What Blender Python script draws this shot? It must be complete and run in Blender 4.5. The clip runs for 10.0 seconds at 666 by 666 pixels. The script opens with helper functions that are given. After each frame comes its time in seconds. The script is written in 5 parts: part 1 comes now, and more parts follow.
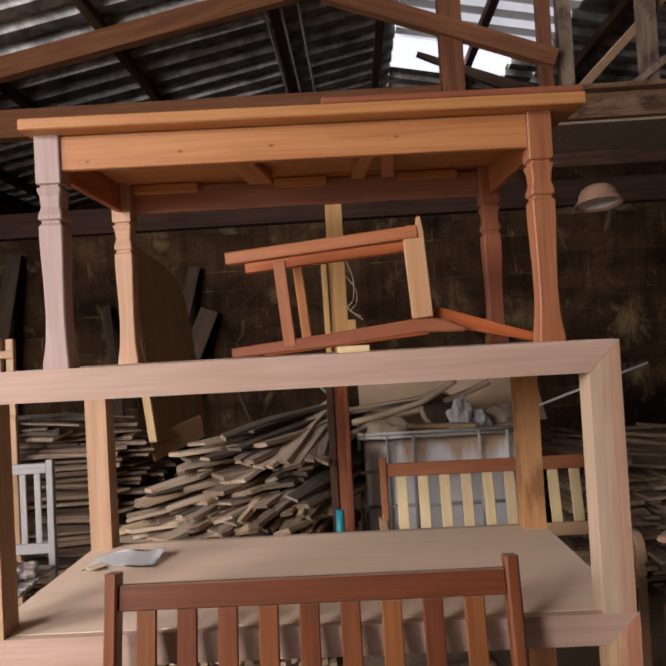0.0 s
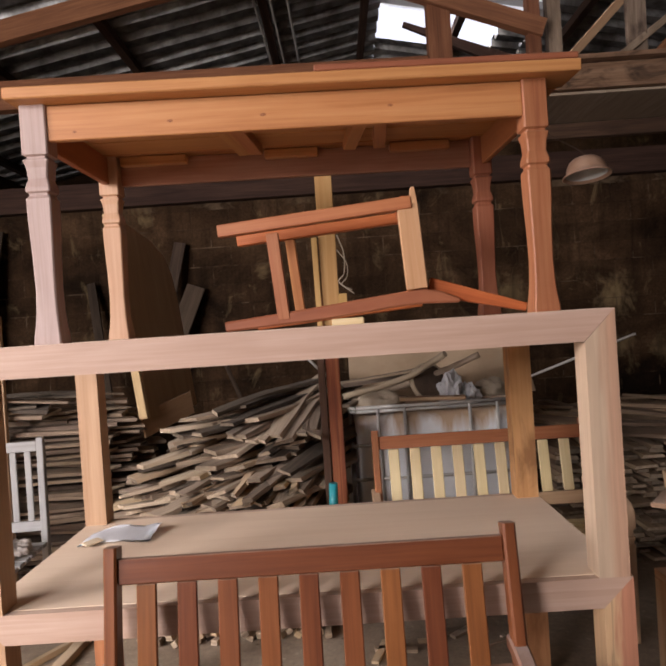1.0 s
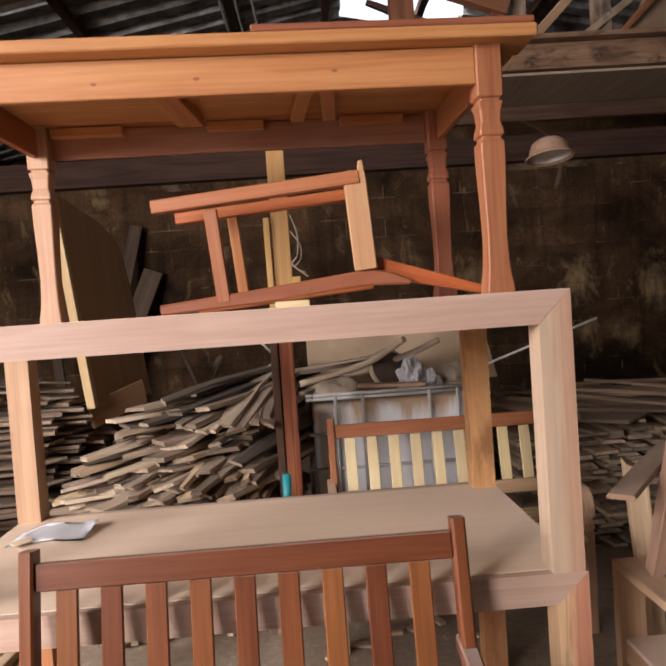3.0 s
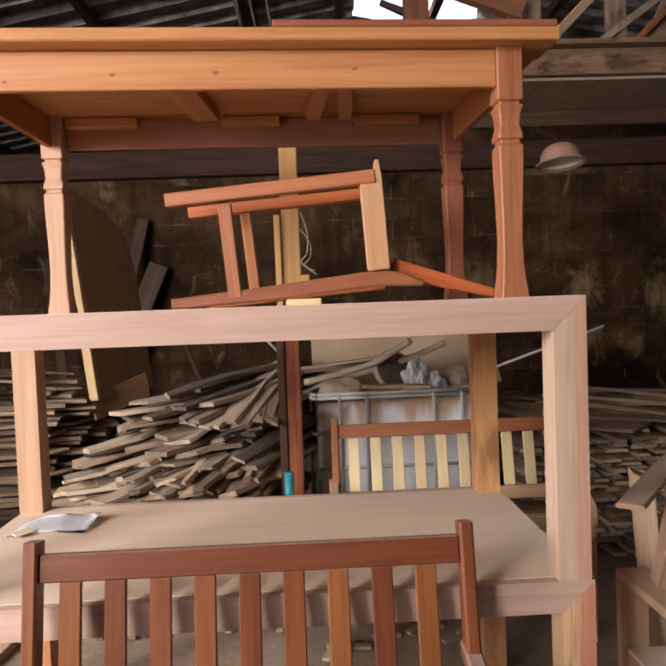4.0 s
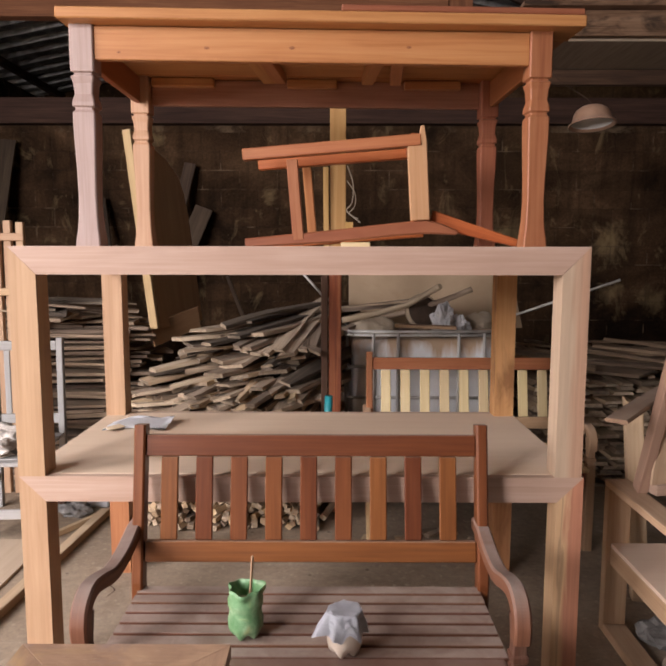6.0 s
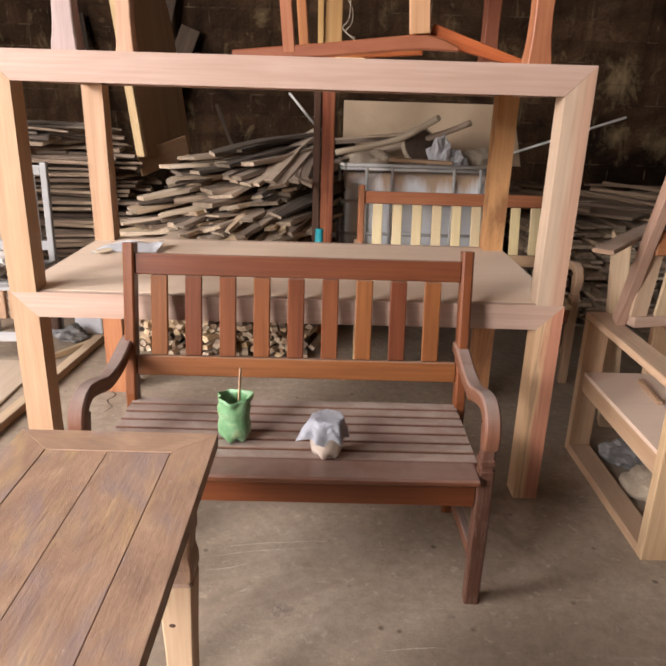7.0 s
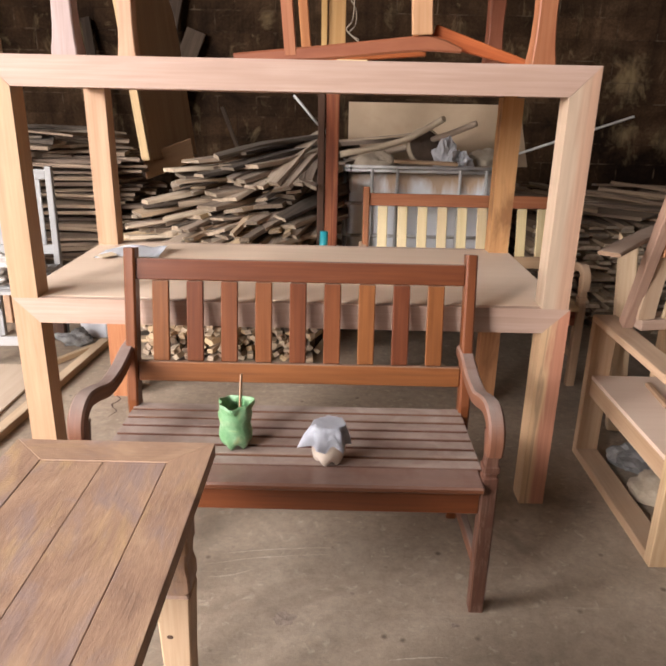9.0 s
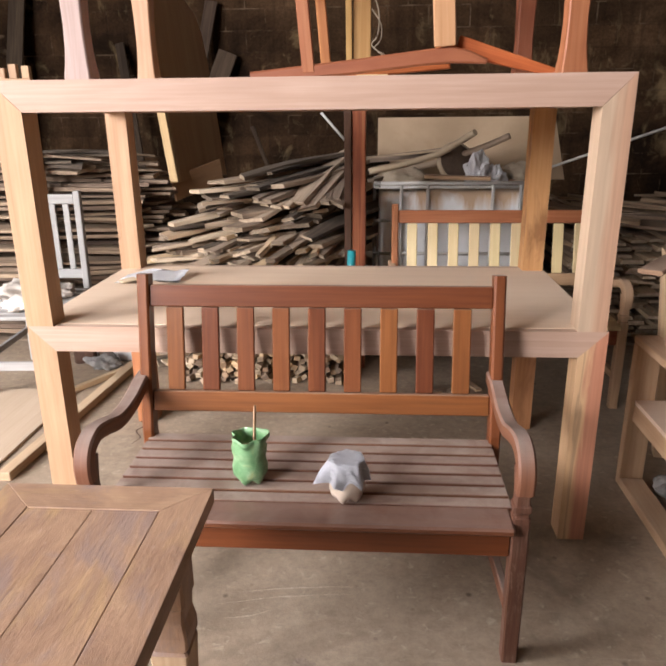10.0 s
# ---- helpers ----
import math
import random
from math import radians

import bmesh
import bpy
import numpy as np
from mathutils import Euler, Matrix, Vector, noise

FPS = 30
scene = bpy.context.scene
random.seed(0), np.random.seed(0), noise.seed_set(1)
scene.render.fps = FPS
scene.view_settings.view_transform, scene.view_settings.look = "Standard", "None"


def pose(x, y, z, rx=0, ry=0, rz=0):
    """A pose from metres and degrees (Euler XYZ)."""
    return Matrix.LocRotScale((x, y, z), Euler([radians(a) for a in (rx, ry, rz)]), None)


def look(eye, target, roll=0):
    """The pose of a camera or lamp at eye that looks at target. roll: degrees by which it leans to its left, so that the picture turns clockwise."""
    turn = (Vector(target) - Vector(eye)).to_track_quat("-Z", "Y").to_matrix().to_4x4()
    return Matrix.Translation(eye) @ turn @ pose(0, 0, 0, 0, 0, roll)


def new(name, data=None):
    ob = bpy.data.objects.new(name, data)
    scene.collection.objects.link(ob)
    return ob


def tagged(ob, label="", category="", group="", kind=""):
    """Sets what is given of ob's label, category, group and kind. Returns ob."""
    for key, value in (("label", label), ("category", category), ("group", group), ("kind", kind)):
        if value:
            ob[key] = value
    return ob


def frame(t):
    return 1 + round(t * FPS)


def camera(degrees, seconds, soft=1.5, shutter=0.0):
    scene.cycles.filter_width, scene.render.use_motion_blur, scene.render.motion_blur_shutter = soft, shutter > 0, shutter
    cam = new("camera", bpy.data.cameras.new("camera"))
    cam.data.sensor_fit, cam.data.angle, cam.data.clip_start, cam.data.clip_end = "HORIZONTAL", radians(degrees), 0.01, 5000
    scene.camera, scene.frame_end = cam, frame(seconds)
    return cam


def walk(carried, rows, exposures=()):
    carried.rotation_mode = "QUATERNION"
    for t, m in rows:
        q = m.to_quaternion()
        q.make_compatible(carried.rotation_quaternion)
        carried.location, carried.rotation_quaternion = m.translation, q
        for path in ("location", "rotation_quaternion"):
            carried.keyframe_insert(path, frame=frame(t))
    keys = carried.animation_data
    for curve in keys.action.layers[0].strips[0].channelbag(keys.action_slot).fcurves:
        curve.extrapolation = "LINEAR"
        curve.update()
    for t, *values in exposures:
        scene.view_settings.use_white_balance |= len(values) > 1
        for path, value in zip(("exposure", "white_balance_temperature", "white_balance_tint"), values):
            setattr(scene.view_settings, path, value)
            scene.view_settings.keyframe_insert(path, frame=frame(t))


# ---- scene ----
cam = camera(53.3, 10.0, soft=2.2)
PATH = [
    (0, (0.295, -1.871, 1.532), (0.24, 0.128, 1.578), -3.2),
    (0.5, (0.25, -1.877, 1.516), (0.249, 0.123, 1.516), -3.0),
    (1, (0.262, -1.86, 1.52), (0.248, 0.14, 1.493), -3.8),
    (1.5, (0.291, -1.829, 1.505), (0.401, 0.168, 1.464), -3.9),
    (2, (0.325, -1.805, 1.506), (0.461, 0.19, 1.453), -4.1),
    (2.5, (0.375, -1.77, 1.5), (0.452, 0.227, 1.445), -4.4),
    (2.7, (0.37, -1.751, 1.503), (0.435, 0.247, 1.438), -4.4),
    (3.8, (0.284, -1.688, 1.501), (0.383, 0.309, 1.424), -1.9),
    (4, (0.314, -1.713, 1.503), (0.384, 0.285, 1.429), -2.1),
    (4.5, (0.397, -1.788, 1.484), (0.36, 0.21, 1.401), -3.8),
    (5, (0.381, -1.877, 1.488), (0.244, 0.116, 1.391), -4.9),
    (5.2, (0.343, -1.942, 1.493), (0.209, 0.051, 1.381), -4.8),
    (6.3, (0.212, -2.162, 1.472), (0.229, -0.18, 1.202), 1.2),
    (6.5, (0.229, -2.171, 1.464), (0.24, -0.197, 1.143), 1.2),
    (6.8, (0.233, -2.152, 1.42), (0.257, -0.232, 0.862), 1.8),
    (7, (0.24, -2.147, 1.402), (0.261, -0.262, 0.733), 1.7),
    (7.5, (0.243, -2.15, 1.406), (0.257, -0.268, 0.731), 1.9),
    (8, (0.242, -2.146, 1.408), (0.248, -0.265, 0.728), 1.8),
    (8.5, (0.249, -2.136, 1.408), (0.247, -0.253, 0.733), 1.5),
    (9, (0.261, -2.124, 1.409), (0.255, -0.239, 0.741), 1.2),
    (9.5, (0.289, -2.085, 1.406), (0.248, -0.192, 0.761), 0.3),
    (10, (0.322, -2.014, 1.41), (0.193, -0.118, 0.784), -0.6),
]
EXPOSURES = [(0.0, -1.46, 6550, 19), (1.0, -1.22, 6550, 19), (2.5, -0.95, 6550, 19), (4.5, -0.95, 6550, 19), (5.2, -1.2, 6550, 19), (6.5, -1.05, 6550, 18), (7.0, -0.78, 6450, 16), (8.5, -0.64, 6400, 15), (10.0, -0.68, 6400, 15)]
walk(cam, [(t, look(eye, target, roll)) for t, eye, target, roll in PATH], EXPOSURES)

# ---- world and light ----
# an open yard in front of the shed under a bright hazy sky
world = bpy.data.worlds.new("sky")
scene.world = world
world.use_nodes = True
wn = world.node_tree.nodes
sky = wn.new("ShaderNodeTexSky")
sky.sky_type, sky.sun_disc = "NISHITA", False
sky.sun_elevation, sky.sun_rotation = radians(44), radians(228)
sky.dust_density, sky.air_density = 7.0, 1.0
wn["Background"].inputs["Strength"].default_value = 1.2
haze = wn.new("ShaderNodeHueSaturation")
haze.inputs["Saturation"].default_value = 0.35
world.node_tree.links.new(sky.outputs[0], haze.inputs["Color"])
world.node_tree.links.new(haze.outputs[0], wn["Background"].inputs["Color"])


def area_lamp(name, eye, target, w, h, power, color):
    data = bpy.data.lights.new(name, "AREA")
    data.shape, data.size, data.size_y, data.energy, data.color = "RECTANGLE", w, h, power, color
    new(name, data).matrix_world = look(eye, target)


# bright hazy daylight coming in by the open west side
area_lamp("daylight_west", (-4.4, -2.0, 2.4), (0.2, 0.4, 0.9), 1.6, 1.9, 400, (1.0, 0.985, 0.97))
# area lamp added for light from the front left; its doorway is unseen
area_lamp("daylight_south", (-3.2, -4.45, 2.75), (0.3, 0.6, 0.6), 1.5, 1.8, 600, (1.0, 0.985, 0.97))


# ---- materials ----
def nodes_of(name):
    m = bpy.data.materials.new(name)
    m.use_nodes = True
    t = m.node_tree
    return m, t, t.nodes["Principled BSDF"]


def node(t, kind, **sets):
    n = t.nodes.new(kind)
    for k, v in sets.items():
        n.inputs[k].default_value = v
    return n


def ramp(t, src, stops):
    r = t.nodes.new("ShaderNodeValToRGB")
    e = r.color_ramp.elements
    while len(e) < len(stops):
        e.new(0.5)
    for i, (p, c) in enumerate(stops):
        e[i].position = p
        e[i].color = (*c, 1) if len(c) == 3 else c
    t.links.new(src, r.inputs[0])
    return r.outputs[0]


def mix(t, fac, a, b, mode="MIX"):
    m = t.nodes.new("ShaderNodeMix")
    m.data_type, m.blend_type = "RGBA", mode
    for sock, v in ((m.inputs[0], fac), (m.inputs[6], a), (m.inputs[7], b)):
        if isinstance(v, (int, float)):
            sock.default_value = v
        elif isinstance(v, tuple):
            sock.default_value = (*v, 1)
        else:
            t.links.new(v, sock)
    return m.outputs[2]


def math_node(t, op, a, b=0.0):
    m = t.nodes.new("ShaderNodeMath")
    m.operation = op
    for i, v in enumerate((a, b)):
        if isinstance(v, (int, float)):
            m.inputs[i].default_value = v
        else:
            t.links.new(v, m.inputs[i])
    return m.outputs[0]


def mapped(t, coord, scale):
    c = t.nodes.new("ShaderNodeTexCoord")
    m = t.nodes.new("ShaderNodeMapping")
    m.inputs["Scale"].default_value = scale
    t.links.new(c.outputs[coord], m.inputs[0])
    return m.outputs[0]


def noise_tex(t, vec, scale, detail=5.0, rough=0.55, distort=0.0):
    n = node(t, "ShaderNodeTexNoise", Scale=scale, Detail=detail, Roughness=rough, Distortion=distort)
    t.links.new(vec, n.inputs["Vector"])
    return n.outputs["Fac"]


def bump(t, bsdf, height, strength, dist=0.01):
    b = node(t, "ShaderNodeBump", Strength=strength, Distance=dist)
    t.links.new(height, b.inputs["Height"])
    t.links.new(b.outputs[0], bsdf.inputs["Normal"])


def wood(name, dark, mid, light, rough=0.55, dust=0.0, dust_col=(0.5, 0.42, 0.34), vary=0.2, grain=0.25, knots=False, patch=None, coat=0.0, band=(0.9, 13.0), stops=(0.33, 0.5, 0.68), wear=None, patch_low=0.52):
    """Sawn timber: the grain runs along u of the UV map, in metres."""
    m, t, b = nodes_of(name)
    uv = mapped(t, "UV", (1, 1, 1))
    fine = noise_tex(t, mapped(t, "UV", (3.0, 95.0, 1)), 1.0, 5, 0.6, 0.3)
    broad = noise_tex(t, mapped(t, "UV", (*band, 1)), 1.0, 4, 0.55, 1.1)
    g = math_node(t, "ADD", math_node(t, "MULTIPLY", fine, 0.45), math_node(t, "MULTIPLY", broad, 0.55))
    col = ramp(t, g, [(stops[0], dark), (stops[1], mid), (stops[2], light)])
    blotch = noise_tex(t, mapped(t, "UV", (2.2, 5.0, 1)), 1.0, 3, 0.5, 0.4)
    col = mix(t, ramp(t, blotch, [(0.42, (0, 0, 0)), (0.72, (grain, grain, grain))]), col, dark)
    if patch:
        spot = noise_tex(t, mapped(t, "UV", (2.6, 6.0, 1)), 1.0, 4, 0.6, 0.8)
        col = mix(t, ramp(t, spot, [(patch_low, (0, 0, 0)), (patch_low + 0.14, (0.8, 0.8, 0.8))]), col, patch)
    if wear:
        scuff = noise_tex(t, mapped(t, "UV", (9.0, 60.0, 1)), 1.0, 8, 0.8, 0.3)
        area = noise_tex(t, mapped(t, "UV", (3.0, 5.0, 1)), 1.0, 2)
        f = math_node(t, "MULTIPLY", ramp(t, scuff, [(0.5, (0, 0, 0)), (0.68, (0.9, 0.9, 0.9))]), ramp(t, area, [(0.38, (0.1, 0.1, 0.1)), (0.62, (0.85, 0.85, 0.85))]))
        col = mix(t, f, col, wear)
    if knots:
        v = node(t, "ShaderNodeTexVoronoi", Scale=1.0)
        t.links.new(mapped(t, "UV", (3.2, 9.0, 1)), v.inputs["Vector"])
        col = mix(t, ramp(t, v.outputs["Distance"], [(0.03, (0.85, 0.85, 0.85)), (0.11, (0, 0, 0))]), col, (0.16, 0.055, 0.02))
    info = t.nodes.new("ShaderNodeObjectInfo")
    hsv = node(t, "ShaderNodeHueSaturation", Saturation=1.0)
    t.links.new(math_node(t, "ADD", math_node(t, "MULTIPLY", info.outputs["Random"], vary * 2), 1.0 - vary), hsv.inputs["Value"])
    t.links.new(math_node(t, "ADD", math_node(t, "MULTIPLY", info.outputs["Random"], 0.016), 0.492), hsv.inputs["Hue"])
    t.links.new(col, hsv.inputs["Color"])
    col = hsv.outputs[0]
    rnode = math_node(t, "ADD", math_node(t, "MULTIPLY", fine, 0.2), rough - 0.1)
    if dust > 0:
        geo = t.nodes.new("ShaderNodeNewGeometry")
        sep = t.nodes.new("ShaderNodeSeparateXYZ")
        t.links.new(geo.outputs["Normal"], sep.inputs[0])
        up = math_node(t, "POWER", math_node(t, "MAXIMUM", sep.outputs["Z"], 0.0), 2.0)
        d = noise_tex(t, mapped(t, "Object", (1, 1, 1)), 9.0, 6, 0.65, 0.6)
        dd = ramp(t, d, [(0.25, (0.35, 0.35, 0.35)), (0.7, (1, 1, 1))])
        f = math_node(t, "MULTIPLY", math_node(t, "MULTIPLY", up, dd), dust)
        col = mix(t, f, col, dust_col)
        rnode = math_node(t, "ADD", rnode, math_node(t, "MULTIPLY", f, 0.35))
    t.links.new(col, b.inputs["Base Color"])
    t.links.new(rnode, b.inputs["Roughness"])
    b.inputs["Specular IOR Level"].default_value = 0.35
    b.inputs["Coat Weight"].default_value = coat
    b.inputs["Coat Roughness"].default_value = 0.25
    bump(t, b, g, 0.25, 0.004)
    return m


def surface(name, stops, scale, rough=0.8, metal=0.0, detail=6, bumps=0.3, bscale=60.0, bdist=0.01, second=None, coord="Object", vary=0.0):
    """A mottled surface of two scales of noise; second: (colour, scale, low, high) for stains."""
    m, t, b = nodes_of(name)
    vec = mapped(t, coord, (1, 1, 1))
    n = noise_tex(t, vec, scale, detail, 0.6, 0.4)
    col = ramp(t, n, stops)
    if second:
        c, s, lo, hi = second
        col = mix(t, ramp(t, noise_tex(t, vec, s, 5, 0.6, 1.0), [(lo, (0, 0, 0)), (hi, (0.85, 0.85, 0.85))]), col, c)
    if vary:
        info = t.nodes.new("ShaderNodeObjectInfo")
        hsv = node(t, "ShaderNodeHueSaturation")
        t.links.new(math_node(t, "ADD", math_node(t, "MULTIPLY", info.outputs["Random"], vary * 2), 1.0 - vary), hsv.inputs["Value"])
        t.links.new(col, hsv.inputs["Color"])
        col = hsv.outputs[0]
    t.links.new(col, b.inputs["Base Color"])
    fine = noise_tex(t, vec, bscale, 4, 0.6)
    t.links.new(math_node(t, "ADD", math_node(t, "MULTIPLY", fine, 0.25), rough - 0.12), b.inputs["Roughness"])
    b.inputs["Metallic"].default_value = metal
    bump(t, b, math_node(t, "ADD", fine, math_node(t, "MULTIPLY", n, 1.5)), bumps, bdist)
    return m


M = {}
M["mahog"] = wood("oiled mahogany", (0.1, 0.029, 0.01), (0.15, 0.045, 0.014), (0.2, 0.065, 0.021), rough=0.36, dust=0.45, dust_col=(0.46, 0.37, 0.3), vary=0.27)
M["mahog_dusty"] = wood("dusty mahogany", (0.07, 0.026, 0.014), (0.11, 0.042, 0.022), (0.16, 0.064, 0.034), rough=0.5, dust=0.85, dust_col=(0.4, 0.325, 0.275), vary=0.12)
M["pale_pink"] = wood("sanded pinkish hardwood", (0.37, 0.24, 0.17), (0.445, 0.305, 0.225), (0.515, 0.375, 0.29), rough=0.6, dust=0.35, dust_col=(0.62, 0.5, 0.38), vary=0.06, grain=0.35, band=(0.5, 8.0))
M["pale_leg"] = wood("sanded honey hardwood", (0.33, 0.19, 0.105), (0.41, 0.25, 0.147), (0.48, 0.315, 0.195), rough=0.6, dust=0.3, dust_col=(0.6, 0.48, 0.35), vary=0.1, grain=0.3)
M["mdf"] = wood("dusty plywood top", (0.62, 0.46, 0.335), (0.67, 0.51, 0.382), (0.71, 0.555, 0.425), rough=0.75, dust=0.45, dust_col=(0.66, 0.52, 0.4), vary=0.03, grain=0.05)
M["floor_ply"] = wood("scuffed dusty plywood", (0.36, 0.27, 0.19), (0.42, 0.32, 0.235), (0.47, 0.365, 0.275), rough=0.8, dust=0.4, dust_col=(0.42, 0.33, 0.25), vary=0.03, grain=0.2)
M["cedar"] = wood("orange cedar", (0.3, 0.096, 0.033), (0.385, 0.143, 0.051), (0.45, 0.193, 0.074), rough=0.5, vary=0.1, grain=0.35)
M["cedar_leg"] = wood("orange cedar leg", (0.235, 0.078, 0.035), (0.325, 0.122, 0.054), (0.4, 0.172, 0.082), rough=0.5, vary=0.16, grain=0.5)
M["sap_leg"] = wood("pale sapwood", (0.3, 0.2, 0.175), (0.375, 0.268, 0.24), (0.45, 0.34, 0.305), rough=0.5, vary=0.04)
M["honey_leg"] = wood("honey sapwood", (0.4, 0.22, 0.12), (0.48, 0.285, 0.165), (0.55, 0.36, 0.225), rough=0.5, vary=0.04)
M["dark_leg"] = wood("dark cedar", (0.26, 0.09, 0.042), (0.34, 0.128, 0.06), (0.42, 0.172, 0.086), rough=0.5, vary=0.04)
M["cedar_red"] = wood("red cedar", (0.30, 0.07, 0.02), (0.45, 0.12, 0.035), (0.55, 0.18, 0.06), rough=0.5, vary=0.12, grain=0.3)
M["cedar_red2"] = wood("red-brown raw rail", (0.2, 0.06, 0.03), (0.3, 0.095, 0.045), (0.38, 0.14, 0.07), rough=0.55, vary=0.2)
M["cream"] = wood("cream softwood", (0.46, 0.26, 0.08), (0.55, 0.33, 0.115), (0.62, 0.41, 0.165), rough=0.6, vary=0.08)
M["slat_pale"] = wood("pale yellow slats", (0.58, 0.44, 0.22), (0.68, 0.54, 0.3), (0.75, 0.62, 0.38), rough=0.6, vary=0.1)
M["armchair"] = wood("sanded tan hardwood", (0.4, 0.245, 0.13), (0.5, 0.33, 0.19), (0.58, 0.415, 0.265), rough=0.62, dust=0.4, dust_col=(0.42, 0.34, 0.26), vary=0.12)


def rubbed_top():
    """Old stained boards, rubbed through in places: the grain runs along u."""
    m, t, b = nodes_of("worn stained tabletop")
    cloud = noise_tex(t, mapped(t, "UV", (4.0, 8.0, 1)), 1.0, 8, 0.66, 1.4)
    col = ramp(t, cloud, [(0.3, (0.235, 0.145, 0.1)), (0.43, (0.32, 0.195, 0.127)), (0.56, (0.39, 0.245, 0.157)), (0.7, (0.46, 0.305, 0.19))])
    grey = noise_tex(t, mapped(t, "UV", (3.0, 6.0, 1)), 1.3, 6, 0.65, 1.3)
    col = mix(t, ramp(t, grey, [(0.5, (0, 0, 0)), (0.62, (0.8, 0.8, 0.8))]), col, (0.285, 0.2, 0.172))
    gold = noise_tex(t, mapped(t, "UV", (2.1, 7.5, 1)), 1.6, 5, 0.6, 1.0)
    col = mix(t, ramp(t, gold, [(0.56, (0, 0, 0)), (0.68, (0.75, 0.75, 0.75))]), col, (0.46, 0.3, 0.155))
    pore = noise_tex(t, mapped(t, "UV", (14.0, 150.0, 1)), 1.0, 6, 0.7, 0.8)
    col = mix(t, 0.3, col, ramp(t, pore, [(0.3, (0.26, 0.25, 0.24)), (0.5, (0.5, 0.5, 0.5)), (0.7, (0.72, 0.72, 0.71))]), "OVERLAY")
    scuff = noise_tex(t, mapped(t, "UV", (40.0, 120.0, 1)), 1.0, 7, 0.8, 0.3)
    col = mix(t, ramp(t, scuff, [(0.58, (0, 0, 0)), (0.72, (0.6, 0.6, 0.6))]), col, (0.58, 0.44, 0.35))
    t.links.new(col, b.inputs["Base Color"])
    t.links.new(math_node(t, "ADD", math_node(t, "MULTIPLY", pore, 0.3), 0.36), b.inputs["Roughness"])
    b.inputs["Specular IOR Level"].default_value = 0.35
    bump(t, b, math_node(t, "ADD", pore, cloud), 0.3, 0.004)
    return m


M["rustic"] = rubbed_top()
M["rustic_leg"] = wood("plain table leg", (0.36, 0.225, 0.13), (0.47, 0.32, 0.2), (0.56, 0.41, 0.275), rough=0.6, vary=0.05)
M["grey_board"] = wood("weathered board", (0.1, 0.067, 0.044), (0.3, 0.22, 0.155), (0.52, 0.41, 0.31), rough=0.85, dust=0.3, dust_col=(0.47, 0.4, 0.32), vary=0.5, grain=0.5, band=(0.8, 9.0))
M["stack_board"] = wood("brown old stacked board", (0.085, 0.055, 0.038), (0.28, 0.198, 0.132), (0.52, 0.4, 0.285), rough=0.85, dust=0.25, dust_col=(0.36, 0.29, 0.22), vary=0.5, grain=0.5, band=(0.8, 9.0))
M["brown_board"] = wood("warm brown old board", (0.15, 0.096, 0.058), (0.32, 0.222, 0.138), (0.48, 0.355, 0.235), rough=0.85, dust=0.25, dust_col=(0.4, 0.31, 0.21), vary=0.5, grain=0.5, band=(0.8, 9.0))
M["sooty_board"] = wood("dark sooty board", (0.03, 0.021, 0.015), (0.085, 0.062, 0.044), (0.18, 0.14, 0.1), rough=0.9, dust=0.3, dust_col=(0.3, 0.25, 0.2), vary=0.4, grain=0.5)
M["ash_board"] = wood("bleached grey board", (0.28, 0.205, 0.14), (0.46, 0.355, 0.25), (0.62, 0.505, 0.38), rough=0.85, dust=0.25, dust_col=(0.5, 0.43, 0.36), vary=0.2, grain=0.4)
M["end_grain"] = surface("sawn board end", [(0.3, (0.19, 0.138, 0.09)), (0.7, (0.44, 0.345, 0.245))], 16.0, rough=0.9, bumps=0.4, bscale=110, vary=0.55)
M["fresh_board"] = wood("fresh sawn board", (0.36, 0.24, 0.14), (0.5, 0.36, 0.22), (0.6, 0.46, 0.3), rough=0.8, dust=0.4, dust_col=(0.5, 0.39, 0.27), vary=0.3)
M["dark_timber"] = wood("old dark roof timber", (0.035, 0.018, 0.012), (0.075, 0.038, 0.024), (0.12, 0.065, 0.04), rough=0.85, vary=0.3)
M["red_timber"] = wood("red-brown roof timber", (0.12, 0.042, 0.02), (0.2, 0.075, 0.036), (0.28, 0.12, 0.06), rough=0.8, vary=0.2)
M["post_red"] = wood("red stained post", (0.13, 0.04, 0.018), (0.3, 0.095, 0.036), (0.5, 0.24, 0.09), rough=0.6, vary=0.05, grain=0.7)
M["loft_board"] = wood("dusty loft board", (0.14, 0.098, 0.066), (0.3, 0.222, 0.155), (0.45, 0.345, 0.25), rough=0.9, vary=0.3, grain=0.8, patch=(0.05, 0.033, 0.024))
M["white_paint"] = wood("white primed wood", (0.27, 0.262, 0.25), (0.33, 0.322, 0.31), (0.39, 0.38, 0.365), rough=0.6, vary=0.04, grain=0.1)
M["grey_arm"] = wood("dusty brown arm", (0.15, 0.082, 0.05), (0.22, 0.125, 0.078), (0.29, 0.175, 0.115), rough=0.8, dust=0.8, dust_col=(0.34, 0.26, 0.2), vary=0.05)
M["loft_beam"] = wood("stained loft beam", (0.16, 0.088, 0.048), (0.32, 0.19, 0.108), (0.45, 0.29, 0.175), rough=0.9, vary=0.2, grain=0.8, patch=(0.03, 0.019, 0.013))
M["loft_pale"] = wood("pale dusty bent wood", (0.34, 0.26, 0.18), (0.45, 0.35, 0.25), (0.54, 0.44, 0.33), rough=0.7, vary=0.05)
